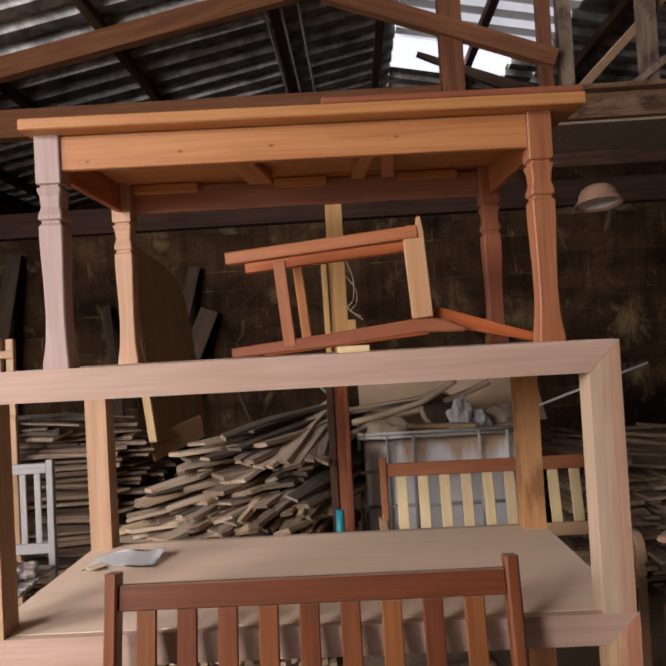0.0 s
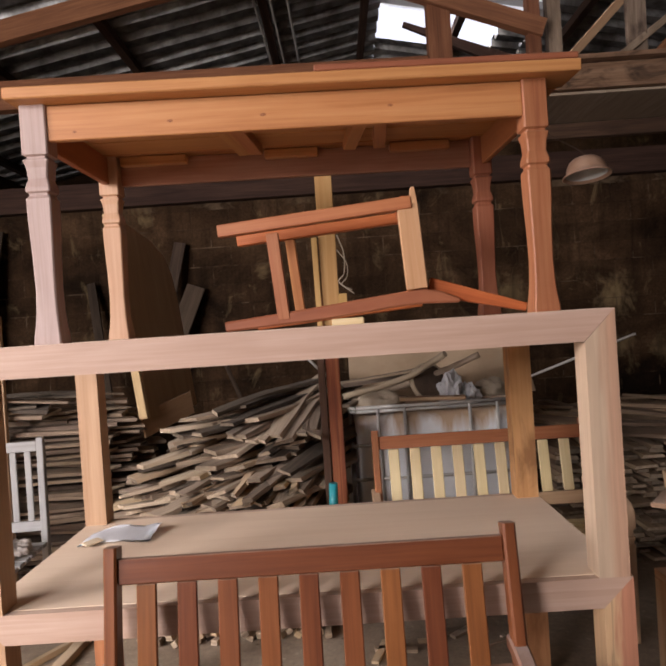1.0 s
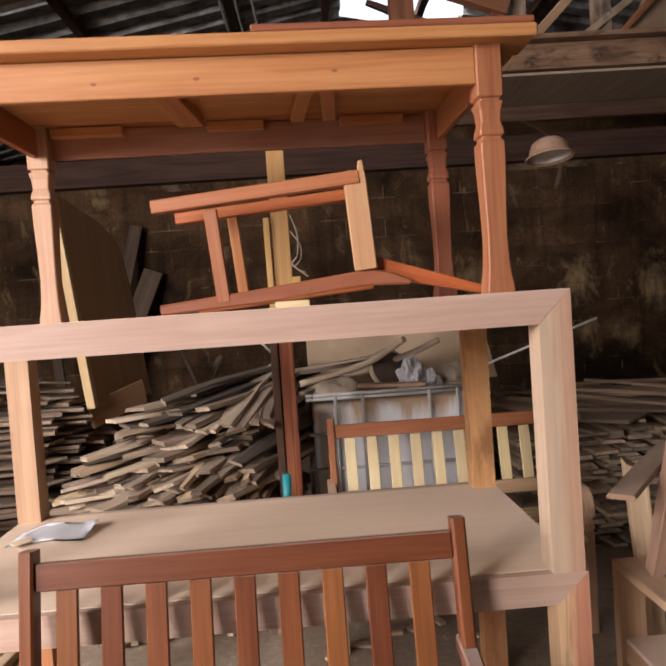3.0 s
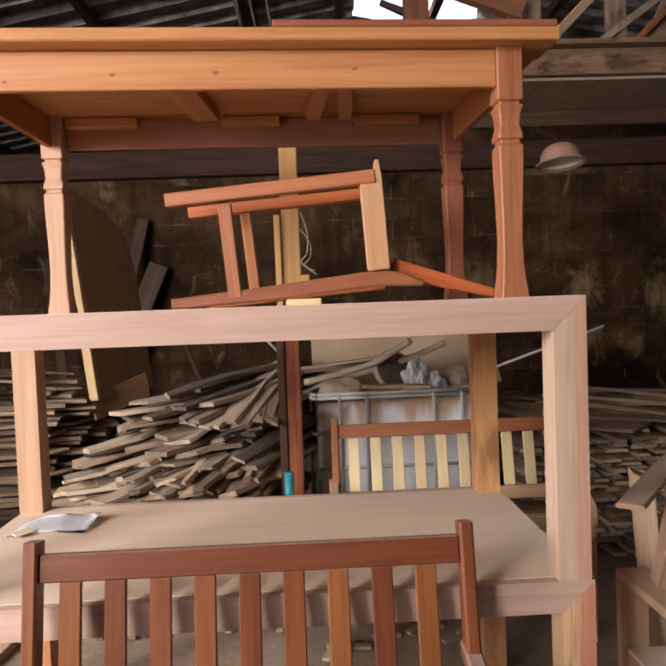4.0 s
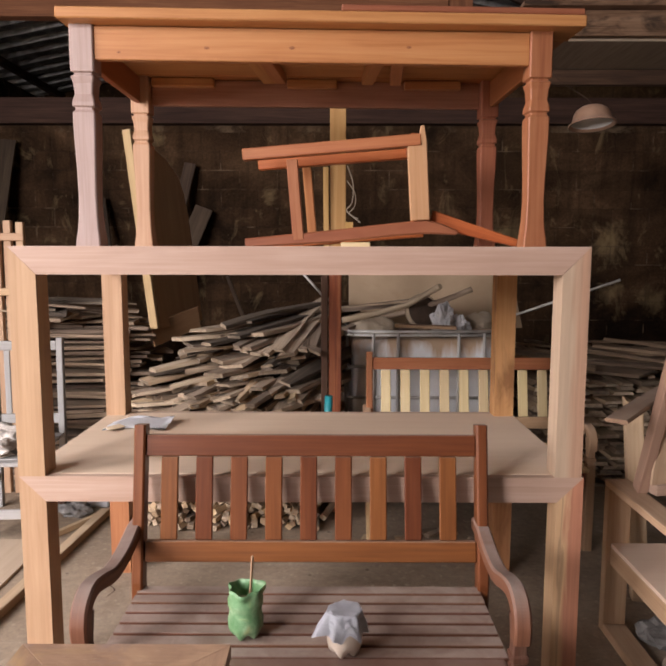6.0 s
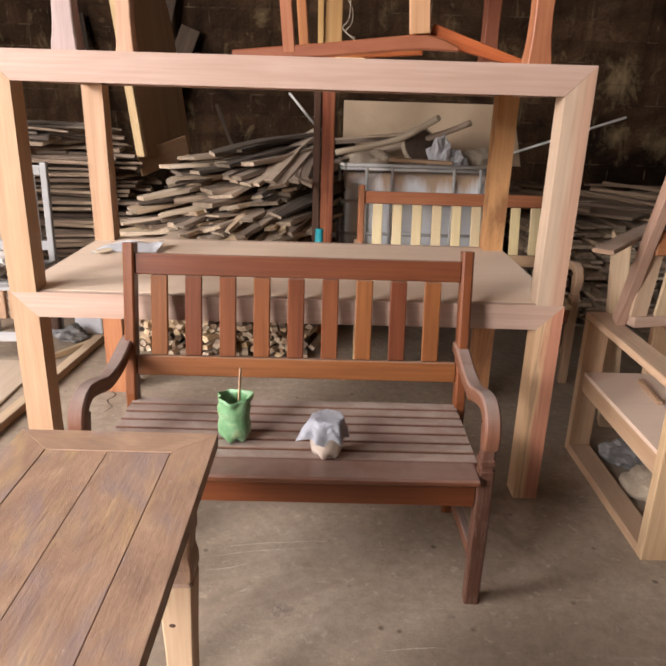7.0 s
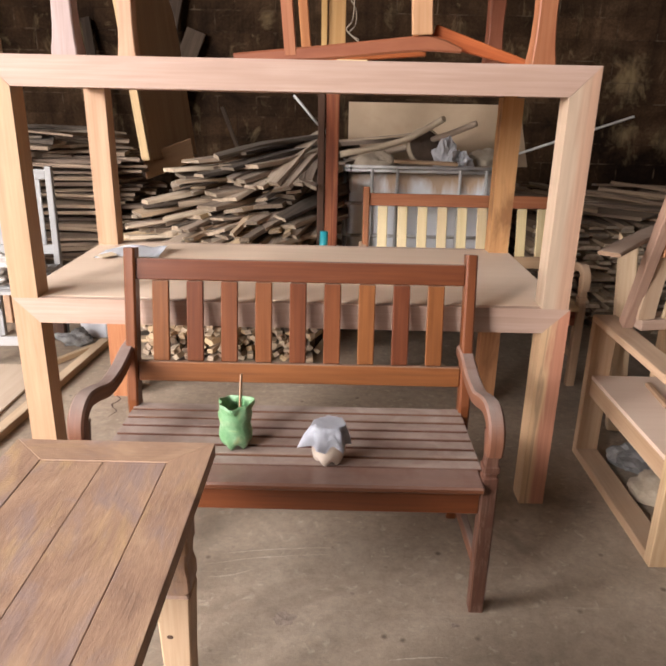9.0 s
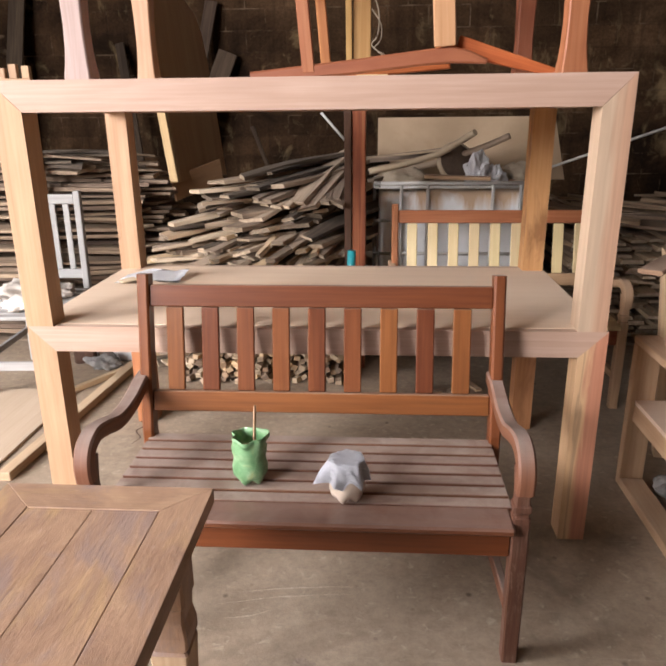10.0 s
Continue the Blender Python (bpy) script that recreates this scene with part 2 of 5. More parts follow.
M["dark_board"] = wood("dark old board", (0.03, 0.019, 0.012), (0.06, 0.04, 0.025), (0.1, 0.07, 0.045), rough=0.9, vary=0.35)
M["leaning"] = wood("dull brown leaning board", (0.045, 0.028, 0.018), (0.08, 0.052, 0.034), (0.125, 0.085, 0.058), rough=0.9, vary=0.2)
M["cream2"] = wood("raw pale pink wood", (0.37, 0.22, 0.12), (0.45, 0.29, 0.17), (0.52, 0.36, 0.225), rough=0.6, vary=0.1)
M["ply"] = wood("tan plywood panel", (0.38, 0.205, 0.105), (0.46, 0.26, 0.14), (0.53, 0.32, 0.175), rough=0.7, vary=0.03, grain=0.2)
M["ply_edge"] = wood("pale plywood edge", (0.45, 0.31, 0.15), (0.55, 0.39, 0.2), (0.62, 0.46, 0.255), rough=0.7, vary=0.02)
M["board_tan"] = surface("tan hardboard", [(0.3, (0.37, 0.26, 0.16)), (0.7, (0.46, 0.335, 0.215))], 3.0, rough=0.7, bumps=0.1, second=((0.36, 0.23, 0.13), 5.0, 0.58, 0.85))


def concrete_floor():
    m, t, b = nodes_of("dusty concrete floor")
    v = mapped(t, "Object", (1, 1, 1))
    col = ramp(t, noise_tex(t, v, 1.1, 12, 0.7, 0.2), [(0.28, (0.2, 0.148, 0.104)), (0.5, (0.275, 0.212, 0.153)), (0.72, (0.35, 0.28, 0.21))])
    mott = noise_tex(t, v, 24.0, 10, 0.8, 0.1)
    col = mix(t, 0.5, col, ramp(t, mott, [(0.3, (0.24, 0.24, 0.24)), (0.5, (0.5, 0.5, 0.5)), (0.7, (0.74, 0.73, 0.71))]), "OVERLAY")
    pale = noise_tex(t, v, 26.0, 4, 0.6, 0.5)
    col = mix(t, ramp(t, pale, [(0.6, (0, 0, 0)), (0.7, (0.5, 0.5, 0.5))]), col, (0.47, 0.4, 0.3))
    spots = node(t, "ShaderNodeTexVoronoi", Scale=7.0, Randomness=1.0)
    t.links.new(v, spots.inputs["Vector"])
    col = mix(t, ramp(t, spots.outputs["Distance"], [(0.035, (0.75, 0.75, 0.75)), (0.085, (0, 0, 0))]), col, (0.09, 0.062, 0.042))
    oil = noise_tex(t, v, 1.7, 4, 0.6, 1.2)
    col = mix(t, ramp(t, oil, [(0.58, (0, 0, 0)), (0.72, (0.6, 0.6, 0.6))]), col, (0.14, 0.1, 0.068))
    scr = noise_tex(t, mapped(t, "Object", (1.2, 34.0, 1)), 1.0, 3, 0.5, 1.5)
    col = mix(t, ramp(t, scr, [(0.67, (0, 0, 0)), (0.72, (0.18, 0.18, 0.18))]), col, (0.44, 0.37, 0.29))
    t.links.new(col, b.inputs["Base Color"])
    b.inputs["Roughness"].default_value = 0.9
    b.inputs["Specular IOR Level"].default_value = 0.25
    fine = noise_tex(t, v, 130.0, 3, 0.6)
    bump(t, b, math_node(t, "ADD", math_node(t, "MULTIPLY", fine, 0.5), mott), 0.22, 0.008)
    return m


M["concrete"] = concrete_floor()


def wall_stone(name, low, mid, high, pale, seam):
    """Sooty masonry in one pattern across the whole wall; pale: lime bloom, seam: lime in the joints."""
    m, t, b = nodes_of(name)
    geo = t.nodes.new("ShaderNodeNewGeometry")

    def at(scale):
        k = t.nodes.new("ShaderNodeMapping")
        k.inputs["Scale"].default_value = scale
        t.links.new(geo.outputs["Position"], k.inputs[0])
        return k.outputs[0]

    cloud = noise_tex(t, at((1.0, 1.0, 1.3)), 1.3, 7, 0.62, 0.6)
    col = ramp(t, cloud, [(0.34, low), (0.52, mid), (0.7, high)])
    grit = noise_tex(t, at((1, 1, 1)), 38.0, 5, 0.7)
    col = mix(t, 0.75, col, ramp(t, grit, [(0.32, (0.3, 0.3, 0.3)), (0.68, (0.7, 0.7, 0.7))]), "OVERLAY")
    bloom = noise_tex(t, at((2.3, 2.3, 1.5)), 1.6, 6, 0.66, 0.9)
    col = mix(t, ramp(t, bloom, [(0.57, (0, 0, 0)), (0.72, (0.7, 0.7, 0.7))]), col, pale)
    # lime bloom gathered in a few damp places
    streaky = noise_tex(t, at((6.0, 6.0, 5.0)), 1.0, 6, 0.65, 0.2)
    for x, z, r in ((3.14, 1.6, 0.36), (4.0, 1.5, 0.42), (3.72, 1.04, 0.26), (3.22, 1.1, 0.22), (2.1, 1.75, 0.3)):
        far = t.nodes.new("ShaderNodeVectorMath")
        far.operation = "DISTANCE"
        t.links.new(at((1, 0, 1)), far.inputs[0])
        far.inputs[1].default_value = (x, 0, z)
        near = math_node(t, "SUBTRACT", 1.0, math_node(t, "DIVIDE", far.outputs["Value"], r))
        near = math_node(t, "ADD", math_node(t, "MULTIPLY", near, 0.35), math_node(t, "SUBTRACT", streaky, 0.2))
        col = mix(t, ramp(t, near, [(0.4, (0, 0, 0)), (0.66, (0.8, 0.8, 0.8))]), col, pale)
    runs = noise_tex(t, at((9.0, 9.0, 0.9)), 1.0, 5, 0.6, 0.5)
    col = mix(t, ramp(t, runs, [(0.48, (0, 0, 0)), (0.72, (0.65, 0.65, 0.65))]), col, low)
    if seam:
        lime = noise_tex(t, at((2.6, 2.6, 4.0)), 1.4, 5, 0.6, 0.4)
        col = mix(t, ramp(t, lime, [(0.52, (0, 0, 0)), (0.68, (0.75, 0.75, 0.75))]), col, seam)
    info = t.nodes.new("ShaderNodeObjectInfo")
    hsv = node(t, "ShaderNodeHueSaturation")
    t.links.new(math_node(t, "ADD", math_node(t, "MULTIPLY", info.outputs["Random"], 0.45), 0.78), hsv.inputs["Value"])
    t.links.new(col, hsv.inputs["Color"])
    t.links.new(hsv.outputs[0], b.inputs["Base Color"])
    b.inputs["Roughness"].default_value = 0.95
    b.inputs["Specular IOR Level"].default_value = 0.15
    bump(t, b, math_node(t, "ADD", grit, cloud), 0.7, 0.012)
    return m


M["block"] = wall_stone("sooty concrete block", (0.017, 0.009, 0.0047), (0.06, 0.032, 0.0155), (0.112, 0.064, 0.033), (0.25, 0.176, 0.088), None)
M["mortar"] = wall_stone("sooty mortar", (0.017, 0.009, 0.0047), (0.06, 0.033, 0.0165), (0.112, 0.065, 0.034), (0.23, 0.164, 0.087), (0.18, 0.124, 0.076))
M["metal_roof"] = surface("weathered galvanised roof sheet", [(0.28, (0.1, 0.095, 0.09)), (0.5, (0.3, 0.295, 0.28)), (0.72, (0.56, 0.55, 0.53))], 5.5, rough=0.5, metal=0.6, detail=9, bumps=0.15, second=((0.1, 0.07, 0.05), 2.3, 0.52, 0.8))
M["galv"] = surface("galvanised tube", [(0.3, (0.55, 0.54, 0.51)), (0.7, (0.72, 0.7, 0.66))], 8.0, rough=0.5, metal=0.3, bumps=0.05)
def tank_plastic():
    m, t, b = nodes_of("dirty white tank plastic")
    v = mapped(t, "Object", (1, 1, 1))
    col = ramp(t, noise_tex(t, v, 2.0, 5, 0.6, 0.4), [(0.3, (0.82, 0.83, 0.83)), (0.7, (0.9, 0.91, 0.91))])
    runs = noise_tex(t, mapped(t, "Object", (6.0, 6.0, 1.0)), 1.0, 5, 0.6, 0.6)
    sep = t.nodes.new("ShaderNodeSeparateXYZ")
    t.links.new(v, sep.inputs[0])
    reach = math_node(t, "ADD", math_node(t, "MULTIPLY", math_node(t, "SUBTRACT", sep.outputs["Z"], 0.84), 5.0), math_node(t, "MULTIPLY", math_node(t, "SUBTRACT", runs, 0.5), 2.6))
    col = mix(t, ramp(t, reach, [(0.05, (0, 0, 0)), (0.6, (0.85, 0.85, 0.85))]), col, (0.5, 0.31, 0.15))
    t.links.new(col, b.inputs["Base Color"])
    b.inputs["Roughness"].default_value = 0.45
    bump(t, b, runs, 0.06, 0.01)
    return m


M["tank"] = tank_plastic()
M["enamel"] = surface("tan enamel", [(0.3, (0.44, 0.25, 0.16)), (0.7, (0.54, 0.34, 0.23))], 6.0, rough=0.4, bumps=0.03)
M["enamel_in"] = surface("white enamel", [(0.3, (0.82, 0.8, 0.75)), (0.7, (0.88, 0.86, 0.82))], 5.0, rough=0.4, bumps=0.03)
M["green"] = surface("smeared green plastic", [(0.3, (0.085, 0.22, 0.085)), (0.5, (0.15, 0.3, 0.14)), (0.75, (0.34, 0.44, 0.28))], 22.0, rough=0.5, bumps=0.3, bscale=90, second=((0.36, 0.4, 0.16), 20.0, 0.55, 0.72))
M["white_pl"] = surface("white painted plastic", [(0.3, (0.52, 0.53, 0.57)), (0.7, (0.66, 0.67, 0.71))], 14.0, rough=0.5, bumps=0.2)
M["milk_pl"] = surface("milky bottle base", [(0.3, (0.55, 0.45, 0.36)), (0.7, (0.68, 0.58, 0.48))], 14.0, rough=0.45, bumps=0.1)
M["paper"] = surface("white paper", [(0.3, (0.76, 0.78, 0.81)), (0.7, (0.84, 0.86, 0.89))], 9.0, rough=0.8, bumps=0.2)
M["glue"] = surface("dried glue", [(0.3, (0.55, 0.44, 0.3)), (0.7, (0.66, 0.54, 0.38))], 12.0, rough=0.6)
M["bag"] = surface("white plastic bag", [(0.3, (0.6, 0.6, 0.61)), (0.7, (0.75, 0.75, 0.76))], 7.0, rough=0.35, bumps=0.4, bscale=25)
M["sack"] = surface("dusty sack", [(0.3, (0.34, 0.27, 0.19)), (0.7, (0.48, 0.4, 0.3))], 9.0, rough=0.9, bumps=0.5)
M["rag"] = surface("dirty cloth", [(0.3, (0.42, 0.37, 0.32)), (0.7, (0.7, 0.65, 0.59))], 16.0, rough=0.9, bumps=0.5)
M["grey_bag"] = surface("grey cement rubble", [(0.3, (0.1, 0.095, 0.09)), (0.5, (0.22, 0.21, 0.2)), (0.7, (0.34, 0.33, 0.31))], 10.0, rough=0.8, bumps=0.5)
M["teal"] = surface("teal plastic pipe", [(0.3, (0.01, 0.24, 0.28)), (0.7, (0.03, 0.34, 0.38))], 10.0, rough=0.4, bumps=0.05)
M["cable"] = surface("pale cable", [(0.3, (0.5, 0.48, 0.44)), (0.7, (0.66, 0.63, 0.58))], 20.0, rough=0.6)
M["leather"] = surface("brown seat disc", [(0.3, (0.07, 0.045, 0.03)), (0.7, (0.13, 0.085, 0.055))], 9.0, rough=0.7)
M["soil"] = surface("yard ground", [(0.3, (0.2, 0.17, 0.13)), (0.7, (0.33, 0.29, 0.23))], 0.5, rough=0.95, detail=9)
mt, tt, bb = nodes_of("translucent roof sheet")
bb.inputs["Base Color"].default_value = (0.78, 0.79, 0.77, 1)
bb.inputs["Roughness"].default_value = 0.6
bb.inputs["Transmission Weight"].default_value = 0.5
M["clear_sheet"] = mt


# ---- mesh helpers ----
rng = random.Random(7)


def finish(bm, name, mat):
    me = bpy.data.meshes.new(name)
    bm.to_mesh(me)
    bm.free()
    me.materials.append(M[mat])
    return me


def part(name, bm, mat, parent, label=""):
    ob = new(name, finish(bm, name, mat) if isinstance(bm, bmesh.types.BMesh) else bm)
    ob.parent = parent
    if label:
        ob["label"] = label
    return ob


def thing(name, m=None, label="", category="", group="", kind=""):
    ob = new(name)
    ob.empty_display_size = 0.1
    if m is not None:
        ob.matrix_world = m
    return tagged(ob, label, category, group, kind)


def bar(bm, p0, p1, w, h, up=(0, 0, 1), bevel=0.003, taper=1.0, w1=None, h1=None):
    """A timber from p0 to p1: w across, h along up; grain along it."""
    p0, p1 = Vector(p0), Vector(p1)
    d = p1 - p0
    L = d.length
    zf = d.normalized()
    xf = Vector(up).cross(zf)
    if xf.length < 1e-4:
        xf = Vector((1, 0, 0)).cross(zf)
    xf.normalize()
    yf = zf.cross(xf)
    w1 = w * taper if w1 is None else w1
    h1 = h * taper if h1 is None else h1
    vs = []
    for pp, ww, hh in ((p0, w, h), (p1, w1, h1)):
        for sx, sy in ((-1, -1), (1, -1), (1, 1), (-1, 1)):
            vs.append(bm.verts.new(pp + xf * (sx * ww / 2) + yf * (sy * hh / 2)))
    fs = [bm.faces.new([vs[i] for i in q]) for q in ((3, 2, 1, 0), (4, 5, 6, 7), (0, 1, 5, 4), (1, 2, 6, 5), (2, 3, 7, 6), (3, 0, 4, 7))]
    if bevel > 0:
        es = list({e for f in fs for e in f.edges})
        r = bmesh.ops.bevel(bm, geom=es, offset=bevel, segments=1, affect="EDGES", profile=0.5)
        fs = list({f for v in r["verts"] for f in v.link_faces} | {f for f in fs if f.is_valid})
    lay = bm.loops.layers.uv.verify()
    ou, ov = rng.uniform(0, 50), rng.uniform(0, 50)
    for f in fs:
        n = f.normal if f.normal.length > 0 else zf
        f.normal_update()
        n = f.normal
        endf = abs(n.dot(zf)) > 0.8
        for lp in f.loops:
            q = lp.vert.co - p0
            a = q.dot(xf), q.dot(yf), q.dot(zf)
            if endf:
                u, v = a[0], a[1]
            elif abs(n.dot(xf)) > abs(n.dot(yf)):
                u, v = a[2], a[1] + 0.37
            else:
                u, v = a[2], a[0]
            lp[lay].uv = (u + ou, v + ov)
    return fs


def one_bar(*a, **k):
    bm = bmesh.new()
    bar(bm, *a, **k)
    return bm


def block_box(c, s, bevel=0.003, axis=None):
    """A box at centre c of size s, with the grain along its longest side."""
    ax = axis if axis is not None else max(range(3), key=lambda i: s[i])
    d = Vector((0, 0, 0))
    d[ax] = s[ax] / 2
    c = Vector(c)
    if ax == 2:
        return one_bar(c - d, c + d, s[0], s[1], up=(0, 1, 0), bevel=bevel)
    return one_bar(c - d, c + d, s[1] if ax == 0 else s[0], s[2], bevel=bevel)


def sweep(bm, pts, w, hs, side=(1, 0, 0), bevel=0.0):
    """A curved rail through pts: w wide along side, hs thick across its run."""
    side = Vector(side)
    rings = []
    pts = [Vector(p) for p in pts]
    run = [0.0]
    for i in range(1, len(pts)):
        run.append(run[-1] + (pts[i] - pts[i - 1]).length)
    for i, p in enumerate(pts):
        d = (pts[min(i + 1, len(pts) - 1)] - pts[max(i - 1, 0)]).normalized()
        up = d.cross(side).normalized() * -1
        h = hs[i] if isinstance(hs, (list, tuple)) else hs
        c = 0.006
        sec = [(-w / 2 + c, -h / 2), (w / 2 - c, -h / 2), (w / 2, -h / 2 + c), (w / 2, h / 2 - c), (w / 2 - c, h / 2), (-w / 2 + c, h / 2), (-w / 2, h / 2 - c), (-w / 2, -h / 2 + c)]
        rings.append([bm.verts.new(p + side * a + up * b) for a, b in sec])
    lay = bm.loops.layers.uv.verify()
    ou = rng.uniform(0, 50)
    per = [0, w, w + 0.01, w + h, w + h + 0.01, 2 * w + h, 2 * w + h + 0.01, 2 * w + 2 * h, 2 * w + 2 * h + 0.01]
    for i in range(len(rings) - 1):
        for j in range(8):
            k = (j + 1) % 8
            f = bm.faces.new((rings[i][j], rings[i][k], rings[i + 1][k], rings[i + 1][j]))
            for lp, uv in zip(f.loops, ((run[i], per[j]), (run[i], per[j + 1]), (run[i + 1], per[j + 1]), (run[i + 1], per[j]))):
                lp[lay].uv = (uv[0] + ou, uv[1] + ou)
    bm.faces.new(rings[0])
    bm.faces.new(rings[-1][::-1])
    bmesh.ops.recalc_face_normals(bm, faces=bm.faces[:])
    return bm


def square_post(profile, ch=0.004, off=(0, 0)):
    """A shaped square leg: profile is rows of (z, half width)."""
    bm = bmesh.new()
    rings = []
    for z, r in profile:
        c = min(ch, r * 0.2)
        rings.append([bm.verts.new((off[0] + x, off[1] + y, z)) for x, y in ((-r + c, -r), (r - c, -r), (r, -r + c), (r, r - c), (r - c, r), (-r + c, r), (-r, r - c), (-r, -r + c))])
    lay = bm.loops.layers.uv.verify()
    ou = rng.uniform(0, 50)
    for i in range(len(rings) - 1):
        for j in range(8):
            k = (j + 1) % 8
            f = bm.faces.new((rings[i][j], rings[i][k], rings[i + 1][k], rings[i + 1][j]))
            for lp in f.loops:
                q = lp.vert.co
                lp[lay].uv = (q.z + ou, (q.x if j in (0, 1, 4, 5) else q.y + 0.3) + ou)
    bm.faces.new(rings[0][::-1])
    bm.faces.new(rings[-1])
    return bm


def lathe(profile, n=32, wob=None):
    bm = bmesh.new()
    rings = []
    for i, (r, z) in enumerate(profile):
        ring = []
        for j in range(n):
            a = 2 * math.pi * j / n
            rr, zz = (r, z) if wob is None else wob(i, a, r, z)
            ring.append(bm.verts.new((rr * math.cos(a), rr * math.sin(a), zz)))
        rings.append(ring)
    for i in range(len(rings) - 1):
        for j in range(n):
            k = (j + 1) % n
            f = bm.faces.new((rings[i][j], rings[i][k], rings[i + 1][k], rings[i + 1][j]))
            f.smooth = True
    return bm


def tube(bm, pts, r, n=8):
    pts = [Vector(p) for p in pts]
    rings = []
    for i, p in enumerate(pts):
        d = (pts[min(i + 1, len(pts) - 1)] - pts[max(i - 1, 0)]).normalized()
        a = d.cross(Vector((0, 0, 1)) if abs(d.z) < 0.9 else Vector((1, 0, 0))).normalized()
        b = d.cross(a)
        rr = r[i] if isinstance(r, (list, tuple)) else r
        rings.append([bm.verts.new(p + (a * math.cos(2 * math.pi * j / n) + b * math.sin(2 * math.pi * j / n)) * rr) for j in range(n)])
    for i in range(len(rings) - 1):
        for j in range(n):
            k = (j + 1) % n
            bm.faces.new((rings[i][j], rings[i][k], rings[i + 1][k], rings[i + 1][j])).smooth = True
    bm.faces.new(rings[0][::-1])
    bm.faces.new(rings[-1])
    bmesh.ops.recalc_face_normals(bm, faces=bm.faces[:])
    return bm


def smooth_path(pts, n=6):
    """Catmull-Rom points through pts."""
    pts = [Vector(p) for p in pts]
    ext = [pts[0] * 2 - pts[1]] + pts + [pts[-1] * 2 - pts[-2]]
    out = []
    for i in range(1, len(ext) - 2):
        a, b, c, d = ext[i - 1:i + 3]
        for k in range(n):
            t = k / n
            out.append(0.5 * ((2 * b) + (c - a) * t + (2 * a - 5 * b + 4 * c - d) * t * t + (3 * b - a - 3 * c + d) * t ** 3))
    out.append(pts[-1])
    return out


def plain(name, bm, mat, label="", category="", kind="", m=None):
    ob = new(name, finish(bm, name, mat))
    if m is not None:
        ob.matrix_world = m
    return tagged(ob, label, category, "", kind)


# ---- the shed: ground, walls, roof ----
bm = bmesh.new()
bmesh.ops.create_grid(bm, x_segments=1, y_segments=1, size=150)
plain("ground", bm, "soil", "bare trodden yard ground outside the shed", "ground", "structure", pose(0, 0, -0.06))
plain("floor", block_box((0.5, 2.0, -0.05), (11.0, 14.0, 0.1), bevel=0.0), "concrete", "dusty worn concrete workshop floor", "floor", "structure")

WALL_Y, WALL_TOP = 5.1, 2.87
wall = plain("wall_north", block_box((0.75, WALL_Y + 0.11, WALL_TOP / 2), (10.5, 0.2, WALL_TOP), bevel=0.0), "mortar", "soot-darkened bare concrete block wall", "wall", "structure")
# unseen side walls, added to hold the daylight to one gap in the west
plain("wall_west", block_box((-4.6, 4.1, 2.0), (0.2, 10.0, 4.0), bevel=0.0), "block", "unseen dark bare concrete side wall, added to close the shed", "wall", "structure")
plain("wall_west_front", block_box((-4.6, -3.9, 2.0), (0.2, 1.6, 4.0), bevel=0.0), "block", "unseen dark bare concrete side wall, added to close the shed", "wall", "structure")
plain("wall_east", block_box((6.1, 2.2, 2.0), (0.2, 13.8, 4.0), bevel=0.0), "block", "unseen dark bare concrete side wall, added to close the shed", "wall", "structure")
plain("wall_gable", block_box((0.75, 9.1, 2.4), (10.5, 0.2, 4.8), bevel=0.0), "block", "dark far gable wall", "wall", "structure")

RIDGE_X, RIDGE_Z, PITCH = 1.0, 5.15, 0.2


def rib_sheet(x0, x1, y0, y1, side):
    """Box-rib roofing whose ribs run down the slope."""
    bm = bmesh.new()
    rows = []
    y = y0
    prof = ((0.0, 0.0), (0.15, 0.0), (0.17, 0.075), (0.305, 0.075), (0.33, 0.0))
    while y < y1 - 1e-6:
        for dy, dz in prof[:-1]:
            rows.append((min(y + dy, y1), dz))
        y += 0.33
    rows.append((y1, 0.0))
    cols = []
    for yy, dz in rows:
        pair = []
        for xx in (x0, x1):
            pair.append(bm.verts.new((xx, yy, RIDGE_Z - PITCH * abs(xx - RIDGE_X) + dz)))
        cols.append(pair)
    for a, b in zip(cols, cols[1:]):
        bm.faces.new((a[0], a[1], b[1], b[0]))
    return bm


def joined(bms):
    out = bmesh.new()
    for b in bms:
        me = bpy.data.meshes.new("tmp")
        b.to_mesh(me)
        b.free()
        out.from_mesh(me)
        bpy.data.meshes.remove(me)
    return out


plain("roof_west", rib_sheet(-4.9, 1.0, -4.8, 9.2, -1), "metal_roof", "weathered box-rib metal roof on the west slope", "roof", "structure")
plain("roof_east", joined([rib_sheet(1.0, 6.4, -4.8, 3.0, 1), rib_sheet(2.75, 6.4, 3.0, 9.2, 1), rib_sheet(1.0, 2.75, 6.7, 9.2, 1), rib_sheet(2.42, 2.75, 5.85, 6.7, 1)]), "metal_roof", "weathered box-rib metal roof with a missing sheet", "roof", "structure")
plain("roof_light_sheet", joined([rib_sheet(1.0, 2.75, 3.0, 5.85, 1)]), "clear_sheet", "translucent pale roof light sheet", "roof sheet", "structure")


def rz(x):
    return RIDGE_Z - PITCH * abs(x - RIDGE_X)


